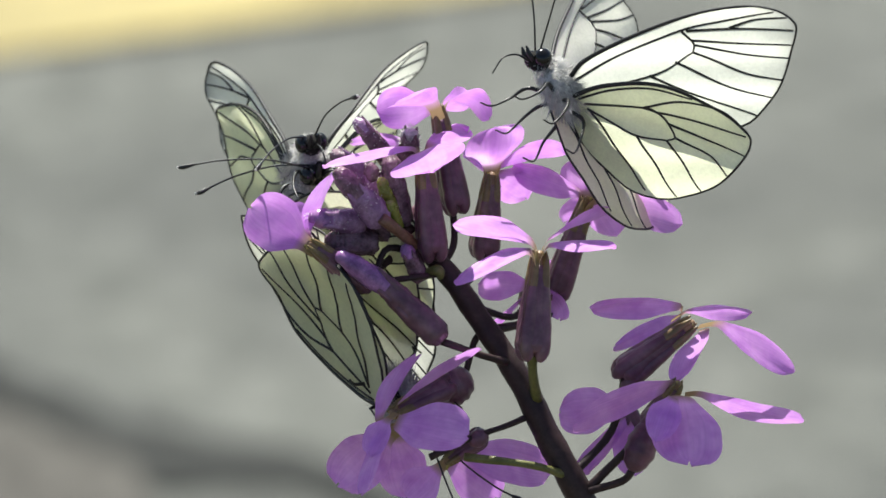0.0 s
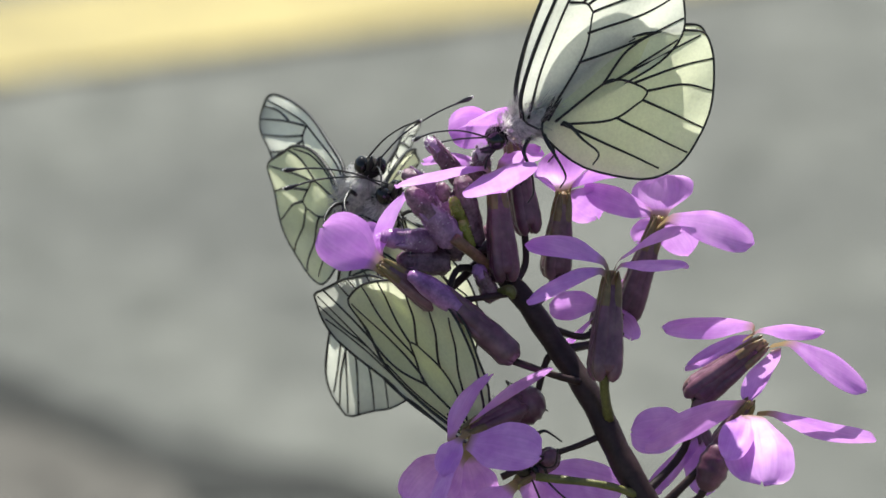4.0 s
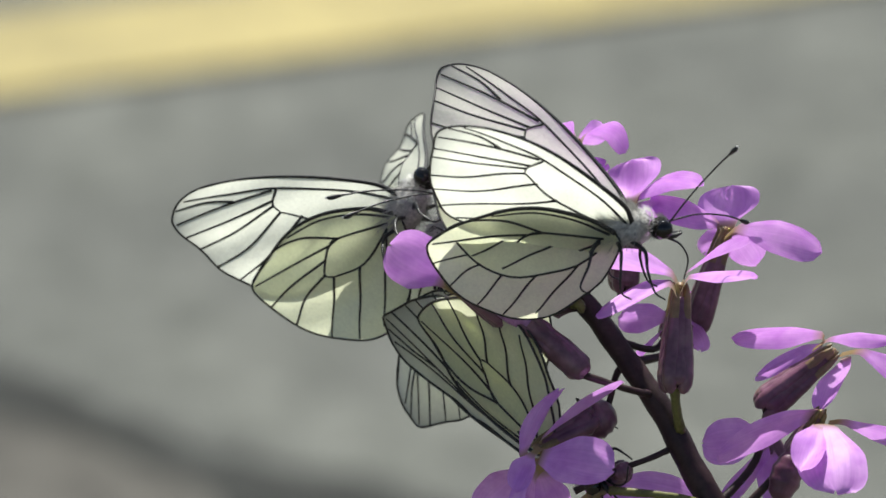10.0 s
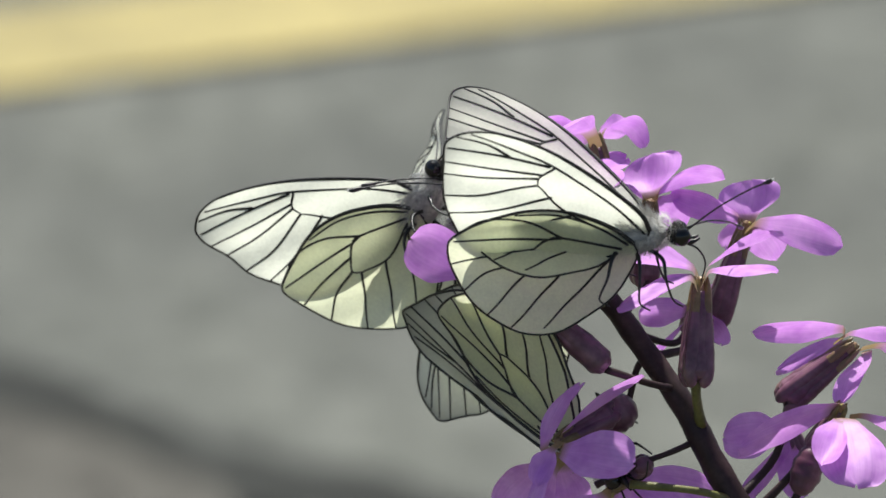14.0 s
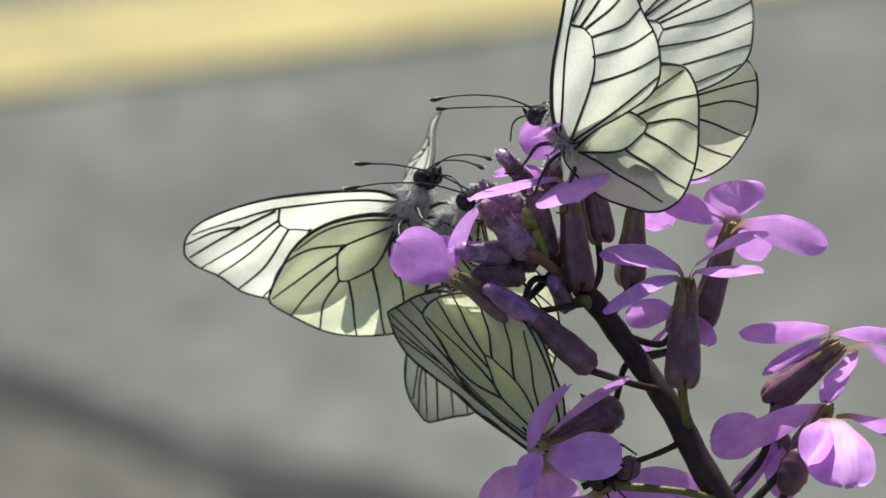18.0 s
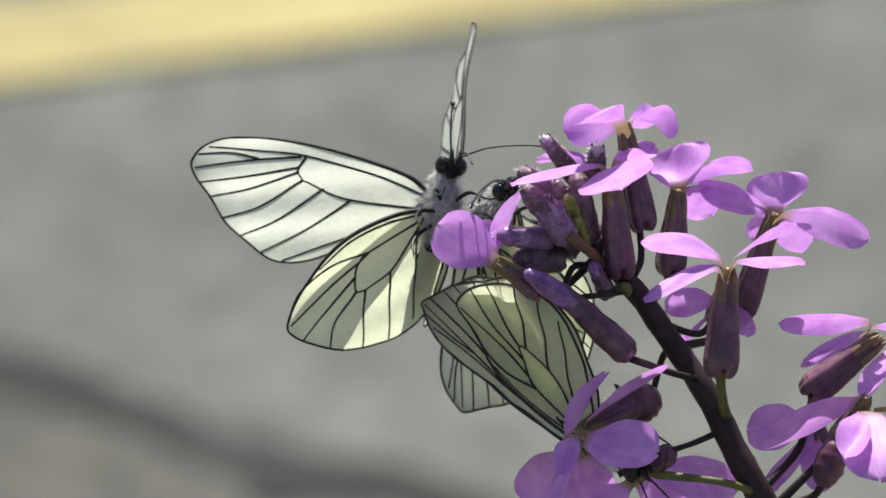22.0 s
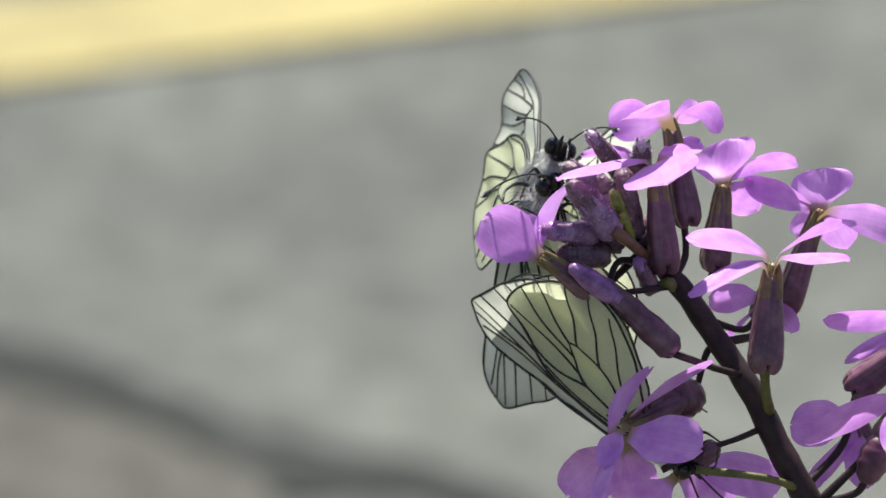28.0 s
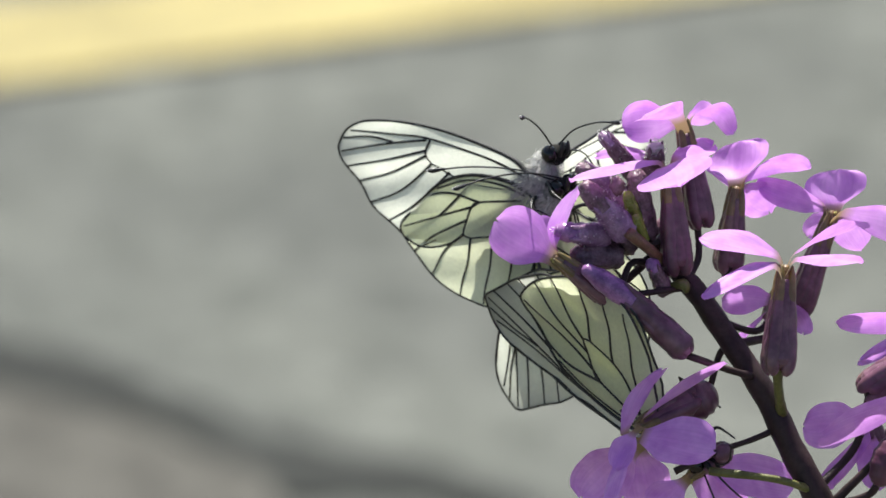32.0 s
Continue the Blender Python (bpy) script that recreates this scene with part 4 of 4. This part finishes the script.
def motions():
    walk(plant, [(t, sway(a)) for t, a in ((0, 0.6), (1, 0.6), (2, 1.1), (3, 0.7), (6, 0.4), (8, 0), (9, -0.6), (11, -0.85), (14, -0.85), (17, -0.25), (18, -1.2), (19, 0), (20, -0.2), (22, 0.1), (23, 0.9), (24, 0.25), (25, 0), (28, 0.4), (29, 0.4), (30, 0.8), (31, 1.7), (32, 0.5))])
    fly(climber, climber_wings, [
        (0, -29.4, 26.8, -13.0, 120, -15, -172, 45, 87, -20, -36, 0, 0),
        (0.1, -30.2, 26.1, -13.0, 113, -20, -161, 34, 80, -20, -33, 0, -0),
        (0.3, -30.1, 25.5, -13.0, 111, -15, -158, 34, 54, -10, -33, 0, -28),
        (0.7, -30.7, 28.4, -13.0, 116, -19, -165, 34, 54, -10, -31, 0, -32),
        (1, -30.7, 28.6, -13, 117, -17, 176, 27, 35, 20, -39, 0, -40, 4, -10),
        (1.5, -31.7, 28.6, -13.0, 100, -24, -159, 25, 2, -8, 21, 0, -8),
        (1.75, -30.6, 29.8, -13.0, 99, -9, -155, 52, 45, -23, -11, 0, -4),
        (2, -29.7, 32.9, -13, 90, 11, -153, 89, 80, -58, -53, 0, 0, 4, 4),
        (2.5, -28.5, 26.7, -13.0, 131, -3, 173, 79, 87, -38, -33, 0, 0),
        (3, -26.3, 29.4, -13, 162, 21, -116, 68, 81, -22, 6, 0, 46, 4, 4),
        (3.5, -31.3, 26.1, -13.0, 131, -1, 172, 71, 87, -35, -34, 0, 0),
        (5.5, -32.2, 26.2, -13.0, 108, -26, -155, 16, 47, -37, -39, 0, -19),
        (6, -31.9, 23.7, -13.0, 127, -12, 176, 66, 88, -30, -37, 0, 18),
        (6.25, -34.1, 24.4, -13.0, 124, -24, -175, 42, 54, -19, -23, 0, -0),
        (6.5, -36.4, 25.0, -13.0, 118, -35, -165, 18, 20, -7, -9, 0, -18),
        (7, -35.2, 25.4, -13, 100, -35, -146, 76, 82, -34, -35, 0, -33, 4, -5),
        (7.2, -36.3, 26.0, -13.0, 116, -40, -157, 83, 65, -20, -22, 0, -23),
        (7.4, -35.9, 24.9, -13.0, 117, -40, -155, 87, 78, -26, -25, 0, -23),
        (7.6, -36.1, 25.1, -13.0, 130, -42, -167, 87, 75, -10, -42, 0, -27),
        (7.8, -36.2, 25.1, -13.0, 121, -32, -166, 59, 55, -22, -23, 0, -22),
        (8, -36.1, 25.9, -13, 102, -49, -154, 45, 70, -26, -48, 0, -41, 4, -6),
        (8.5, -35.8, 24.3, -13.0, 122, -30, -164, 61, 52, -24, -27, 0, -25),
        (9, -35.5, 24.7, -13, 121, -45, -162, 53, 36, -17, -40, 0, -29, 4, -5),
        (10, -35.3, 25.5, -13, 134, -45, 178, 51, 53, -18, -47, 0, -35, 4, -5),
        (11, -35.3, 25.2, -13, 130, -40, -173, 50, 50, -20, -43, 0, -32, 4, -4),
        (12, -35.3, 24.5, -13, 123, -32, -161, 51, 54, -30, -36, 0, -25, 4, -1),
        (13, -36, 23.9, -13, 134, -29, -172, 60, 48, -23, -36, 0, -23, 4, -1),
        (14, -35.5, 25.7, -13, 129, -39, -171, 49, 51, -24, -44, 0, -32, 4, -2),
        (17, -35.3, 27.1, -13, 126, -36, 179, 45, 43, -24, -52, 0, -39, 4, -8),
        (18, -35.7, 24.8, -13, 126, -41, -171, 45, 48, -22, -50, 0, -36, 4, -3),
        (19, -36, 26, -13, 139, -53, 171, 45, 41, -11, -55, 0, -40, 4, -4),
        (19.5, -37.1, 23.3, -13.0, 123, -52, -164, 44, 13, -16, -29, 0, -11),
        (20, -37.2, 24.5, -13.0, 131, -49, -172, 31, -4, -14, -4, 0, -3),
        (20.5, -37.0, 23.7, -13.0, 133, -54, -167, 27, 10, -14, 3, 0, -13),
        (20.75, -36.6, 23.7, -13.0, 124, -48, -158, 57, 47, -21, -11, 0, -20),
        (21, -36.8, 24.7, -13, 103, -44, -143, 82, 89, -38, -36, 0, -42, 4, -8),
        (21.5, -38.1, 22.6, -13.0, 127, -47, -168, 84, 29, -7, -25, 0, -32),
        (22, -36.2, 23.7, -13, 154, -22, 175, 76, 30, 22, -10, 0, -14, 4, 38),
        (22.5, -32.9, 24.6, -13.0, 130, -23, 180, 51, 87, -24, -11, 0, -13),
        (22.75, -29.2, 25.3, -13.0, 159, -38, 179, 16, 24, -5, -2, 15, -6),
        (23, -25.6, 26.1, -13, -162, -47, 158, -17, -36, 18, 2, 20, 0, 4, 4),
        (23.25, -31.2, 27.2, -13.0, 149, -67, 174, 3, 8, 6, 15, 15, 0),
        (23.5, -36.9, 28.3, -13.0, 61, -71, -137, 25, 55, -1, 24, 0, 0),
        (24, -33, 27.7, -13, 121, -44, -175, 39, 51, -11, -36, 0, -35, 4, -7),
        (24.5, -31.7, 26.6, -13.0, 123, -24, -166, 47, 80, -35, -24, 0, -7),
        (25, -28.9, 28.8, -13, 109, -1, 166, 89, 52, -41, -46, -22, -34, -1, -7),
        (25.5, -33.3, 24.7, -13.0, 133, -20, 166, 88, 89, -15, -15, 0, 0),
        (26.5, -29.6, 25.3, -13.0, 136, -19, 176, 46, 67, -21, -4, 12, 5),
        (27.5, -25.9, 25.8, -13.0, 140, -18, -174, 4, 45, -27, 8, 24, 10),
        (28, -28.6, 26.4, -13, 141, -9, 161, 66, 89, -18, -21, 0, 0, 4, 4),
        (28.5, -27.3, 25.2, -13.0, 137, -26, 177, 39, 87, -18, -18, 0, -14),
        (29, -28.2, 26.2, -13, 130, -19, 177, 37, 89, -17, -33, 0, -20, 4, -3),
        (29.5, -29.2, 24.9, -13.0, 134, -28, -178, 23, 87, -20, -25, 0, -14),
        (30, -28.1, 25.2, -13, 141, -38, -176, 20, 89, -13, -20, 0, -7, 4, 1),
        (30.5, -28.8, 25.4, -13.0, 137, -41, -178, 18, 87, -14, -26, 0, -13),
        (31, -28.6, 26.9, -13, 127, -37, -170, 20, 86, -17, -32, 0, -19, 4, -2),
        (31.5, -30.6, 25.8, -13.0, 132, -38, -172, 14, 79, -14, -27, 0, -16),
        (32, -30.9, 26.4, -13, 122, -42, -164, 14, 82, -15, -37, 0, -23, 4, -2),
    ])
    fly(hanger, hanger_wings, [
        (0, -17.6, -1.4, -2.5, 146, 26, 27, 90, 91, -106, -100, -64, -64, 2, 3, 0, -3.5, 1.0, -4.7),
        (2.2, -17.6, -1.4, -2.5, 146, 26, 27, 90, 91, -106, -100, -64, -64, 2, 3, 0, -3.5, 1.0, -4.7),
        (3, -14.4, -2.9, -2.5, 149, 31, 29, 90, 91.5, -87, -86, -64, -64, 2, 1, 0, -3.5, 1.0, -4.7),
        (6, -14.9, -3.4, -2.5, 149, 31, 29, 90, 91.5, -94, -93, -64, -64, 2, 1, 0, -3.5, 1, -4.7),
        (8, -14.8, -3.9, -2.5, 149, 31, 29, 90, 91.5, -87, -86, -64, -64, 2, 1, 0, -3.5, 1.0, -4.7),
        (19, -15.3, -4.1, -2.5, 149, 31, 29, 90, 91.5, -87, -86, -64, -64, 2, 1, 0, -3.5, 1.0, -4.7),
        (22, -15.5, -4.1, -2.5, 149, 31, 29, 90, 91.5, -87, -86, -64, -64, 2, 1, 0, -3.5, 1.0, -4.7),
        (25, -15.1, -3.7, -2.5, 149, 31, 29, 90, 91.5, -87, -86, -64, -64, 2, 1, 0, -3.5, 1.0, -4.7),
        (28, -14.6, -4.3, -2.5, 149, 31, 29, 90, 91.5, -87, -86, -64, -64, 2, 1, 0, -3.5, 1.0, -4.7),
        (32, -14.5, -3.5, -2.5, 149, 31, 29, 90, 91.5, -87, -86, -64, -64, 2, 1, 0, -3.5, 1.0, -4.7),
    ])
    fly(visitor, visitor_wings, [
        (0, 4, 36, 4, 145, 57, -169, 32, 61, -17, -7, -9, -35, 9, 4),
        (0.1, 3.0, 34.8, 4.0, 99, 50, 145, 50, 41, 0, -27, -0, -35),
        (0.5, -5.9, 38.5, 4.0, 178, 46, -102, 87, 78, -51, -20, -34, -35),
        (1, -7.5, 36, 4, 3, 50, 91, 89, 84, -43, -42, -40, -46, -9, 4),
        (2, -7.2, 35.5, 4, 9, 66, 112, 89, 89, -48, -42, -45, -51, -9, 3),
        (3, -8.9, 36.8, 4, -24, 72, 102, 89, 81, -67, -65, -65, -66, -7, 4),
        (6, -8.2, 36.1, 4, 13, 57, 119, 89, 89, -44, -42, -45, -49, -12, 3),
        (7, -13.2, 38.2, 4, -14, 41, 93, 84, 89, -53, -58, -52, -51, -16, 9),
        (7.4, -18.6, 34.7, 4.0, 84, 41, 168, 41, 45, -5, -27, -13, -35),
        (7.6, -16.8, 33.5, 4.0, 78, 14, -178, 76, 64, -55, -47, -33, -35),
        (7.8, -16.6, 33.9, 4.0, 74, 4, 174, 57, 63, -57, -57, -35, -35),
        (8, -13.8, 34, 12, 53, -8, 163, 89, 18, -57, -36, -53, -53, -9, -8),
        (8.1, -18.6, 32.2, 12.0, 67, -36, -155, 19, 55, -58, -20, -29, -18),
        (8.2, -22.4, 28.4, 12.0, 40, -74, -102, -8, 66, -50, -19, -5, -5),
        (8.4, -20.8, 29.7, 12.0, 43, -29, -107, 34, 24, -56, 2, -5, -55),
        (8.6, -19.6, 27.6, 18.0, 68, -84, -165, 54, -1, -28, -45, -18, -2),
        (9, -10.3, 25.3, 18, -22, -28, -96, 57, 73, -28, -50, -27, -53, 0, -6),
        (9.5, -12.1, 22.1, 18.0, -108, -70, 20, 53, 30, -24, -58, -35, -60),
        (10, -9.4, 23.8, 18, -33, -76, -63, 46, 51, -49, -60, -35, -66, 4, -11),
        (11, -9.8, 21.2, 18, -82, -82, -11, 55, 36, -46, -61, -35, -65, 4, -8),
        (12, -10.2, 21.2, 18, -109, -80, 17, 57, 37, -46, -64, -35, -65, 4, -8),
        (12.5, -7.9, 22.5, 18, -19, -42, -91, -1, 84, -33, -51, -35, -51, 4, -13),
        (13, -11.3, 23, 18, -24, -80, -47, 49, 68, -45, -62, -35, -53, 4, -9),
        (13.5, -13.9, 20.4, 18.0, -98, -77, 19, 53, 43, -34, -58, -35, -53),
        (14, -9.8, 22.1, 18, -25, -66, -70, 26, 73, -46, -64, -35, -58, 4, -9),
        (14.5, -7.1, 22.2, 18, -27, -40, -91, -8, 89, -33, -62, -35, -59, 4, -12),
        (16.5, -10.2, 22.7, 18, -6, -59, -63, 33, 70, -42, -49, -35, -42, 4, -11),
        (16.7, -13.2, 22.2, 18.0, -97, -75, 28, 47, 43, -23, -53, -35, -44),
        (16.85, -9.2, 25.7, 19.0, -39, -39, -33, 36, 55, -21, -27, -26, -17),
        (17, -5, 29.7, 20, -35, -2, -39, 30, 61, -23, -8, -22, -11, -1, 4),
        (17.1, -4.3, 31.0, 20.0, -38, 11, -43, 24, 24, -17, 22, -11, 9),
        (17.2, -3.4, 32.7, 20.0, -45, 17, -45, 23, -19, -15, 46, -5, 7),
        (17.3, -5.9, 33.8, 16.5, -27, 55, -16, 53, -15, -9, 23, -4, 1),
        (17.4, -8.4, 34.9, 13.0, 58, 63, 77, 82, -11, -3, 0, -3, -5),
        (17.6, -12.2, 33.5, 5.0, 22, 68, 54, 76, 55, 8, 0, 7, -5),
        (18, -14, 33.9, 5, -39, 44, 28, 86, 34, -5, 0, -1, 12, -13, 8),
        (18.3, -16.1, 32.5, 5.0, 61, 58, 96, 87, 55, 15, 0, 6, -5),
        (18.35, -15.1, 34.1, 5.0, -1, 47, 51, 58, 20, -1, 1, 11, -7),
        (18.4, -14.2, 35.7, 5.0, -33, 21, 38, 29, -15, -17, 3, 15, -9),
        (18.5, -17.6, 36.4, 5.0, -51, 14, 15, 24, 23, -15, -15, 5, -7),
        (18.6, -21.0, 37.1, 5.0, -66, 2, -4, 19, 61, -13, -33, -5, -5),
        (18.65, -21.0, 42.2, 5.0, -66, -10, 15, -11, 10, 2, -31, -5, -5),
        (18.7, -21.0, 47.3, 5.0, -71, -21, 34, -41, -40, 17, -30, -5, -5),
        (18.75, -22.0, 60.0, 12.0, -71, -21, 34, -6, -5, 9, -15, -5, -5),
        (18.8, -20.0, 74.0, 24.0, -71, -21, 34, 30, 30, 0, 0, -5, -5),
        (18.9, -5.0, 105.0, 55.0, -71, -21, 34, -10, -10, 0, 0, -5, -5),
        (19.1, 45.0, 170.0, 120.0, -71, -21, 34, 40, 40, 0, 0, -5, -5),
        (19.4, 140.0, 260.0, 210.0, -71, -21, 34, 0, 0, 0, 0, -5, -5),
        (20, 400.0, 450.0, 360.0, -71, -21, 34, 40, 40, 0, 0, -5, -5),
        (24, 1800.0, 1500.0, 600.0, -71, -21, 34, 20, 20, 0, 0, -5, -5),
        (32, 4500.0, 3500.0, 900.0, -71, -21, 34, 20, 20, 0, 0, -5, -5),
    ])
    fly(lurker, lurker_wings, [
        (0, -30.0, 22.4, -13.0, 113, -39, -151, 88, 88, -152, -152, -143, -143, 2, 2),
        (2.2, -30.0, 22.4, -13.0, 113, -39, -151, 88, 88, -152, -152, -143, -143, 2, 2),
        (3, -29.5, 22.4, -13.0, 113, -39, -151, 88, 88, -110, -110, -101, -101, 2, 2),
        (32, -29.5, 22.4, -13.0, 113, -39, -151, 88, 88, -110, -110, -101, -101, 2, 2),
    ])
    feel(climber_feelers[0], [(0, 10, 13.6, -6.6), (1, 10, 13.6, -6.6), (3, 1.5, 19.4, -5.1), (6, -5.5, 19.4, 2), (7, -0.5, 19.7, -4.5), (8, 4.1, 18.4, -6.1), (17, -4.3, 19.2, -3.6), (18, 2.5, 17.6, -7.8), (19, -5, 18, -5.4), (20, -5.9, 18.4, -3.6), (21, 0.7, 18.5, -6.8), (22.5, 9.4, 12, -2.8), (23, 13.7, 3.4, 0.2), (24, -3.2, 17.9, -6.7), (25, 5.6, 18.9, -4.0), (28, 8.4, 14.8, -7.3), (29, 6, 19.3, -2.2), (30, 7.8, 15.6, -7.1), (31, 9.5, 17.1, -2), (32, 11.1, 15.8, 0.8)])
    feel(climber_feelers[1], [(0, -3.1, 20.8, -2.4), (1, -3.1, 20.8, -2.4), (2, -12.8, 12, 6.3), (6, -4, 20.9, -0.6), (7, -1.9, 20.4, -4.2), (8, 3, 19.4, -5.7), (17, -1.9, 19.9, -5.5), (18, 1.5, 18.7, -7.4), (19, -3.1, 18.5, -7.4), (20, -3.9, 19.5, -5.4), (21, -0.7, 19.3, -6.7), (22, -11.7, 13.2, -5.7), (23, -0.8, 14.3, -11.5), (24, -4.1, 19, -6.2), (25, -12.9, 14.0, 3.0), (28, -3.9, 18.4, -7.3), (30, -4.4, 15.5, -10), (31, 2.1, 18.6, -7.3), (32, 1.4, 19.4, -6.2)])
    feel(visitor_feelers[0], [(0, -0.3, 18.2, 8.9), (1, -0.3, 18.2, 8.9), (2, 10.3, 15.7, 5.1), (6, 12, 14.4, -1), (7, -0.6, 15.1, 12), (8, 8.6, 18, -0.7), (9, 9.8, 11.5, 10), (10, 5.1, 13.6, 12.1), (11, 7.1, 14.9, 10.1), (12, 6.9, 15.2, 9.9), (13, 5.2, 15.9, 10.3), (17, 8.6, 14.2, 9.4), (18, -4.6, 18.7, -4.2), (32, 8.6, 14.2, 9.4)])
    feel(visitor_feelers[1], [(0, -9.1, 15.2, 7.2), (2, -9.1, 15.2, 7.2), (6, -7.4, 14.1, 9.9), (7, -7.2, 15.1, 9.2), (8, -6.9, 14.8, 9.7), (9, -5.5, 18.7, 5.2), (11, -10.7, 15.4, -1.6), (12, -12.2, 13.6, 1), (13, -10.8, 15.3, -1.5), (17, -8.6, 17, -2.9), (18, -10.3, 16.2, 0.9), (32, -10.3, 16.2, 0.9)])
    feel(lurker_feelers[0], [(0, 13.7, 4.4, 10.8), (3, 15, 12.9, 7), (8, 13.7, 4.4, 10.8), (17, 14.3, 6.1, 10.4), (23, 13.2, 16.7, -4.4), (24, 16.6, 6.1, 5.2), (25, 15.1, 15.3, 0.3), (26.5, 13, 16.5, -3), (29, 12.8, 17.4, -3.7), (30, 15.4, 10.5, 7.6), (31, 15.9, 11.5, 5.7), (32, 13.2, 5.1, 11.6)])
    feel(lurker_feelers[1], [(0, 13.5, 3.2, 7), (3, 14, 9.1, 6.8), (8, 13.5, 3.2, 7), (17, 10.7, 6.3, 11.9), (19, 12.2, 10.3, 9.6), (23, 12.8, 13.9, -4.2), (25, 15.1, 9.2, 1.8), (28, 14.5, 12, 1), (29, 12.2, 15.2, -3.6), (30, 14.7, 9.3, 4.2), (31, 14.9, 8.4, 4), (32, 14.1, 7.1, 6.9)])


motions()
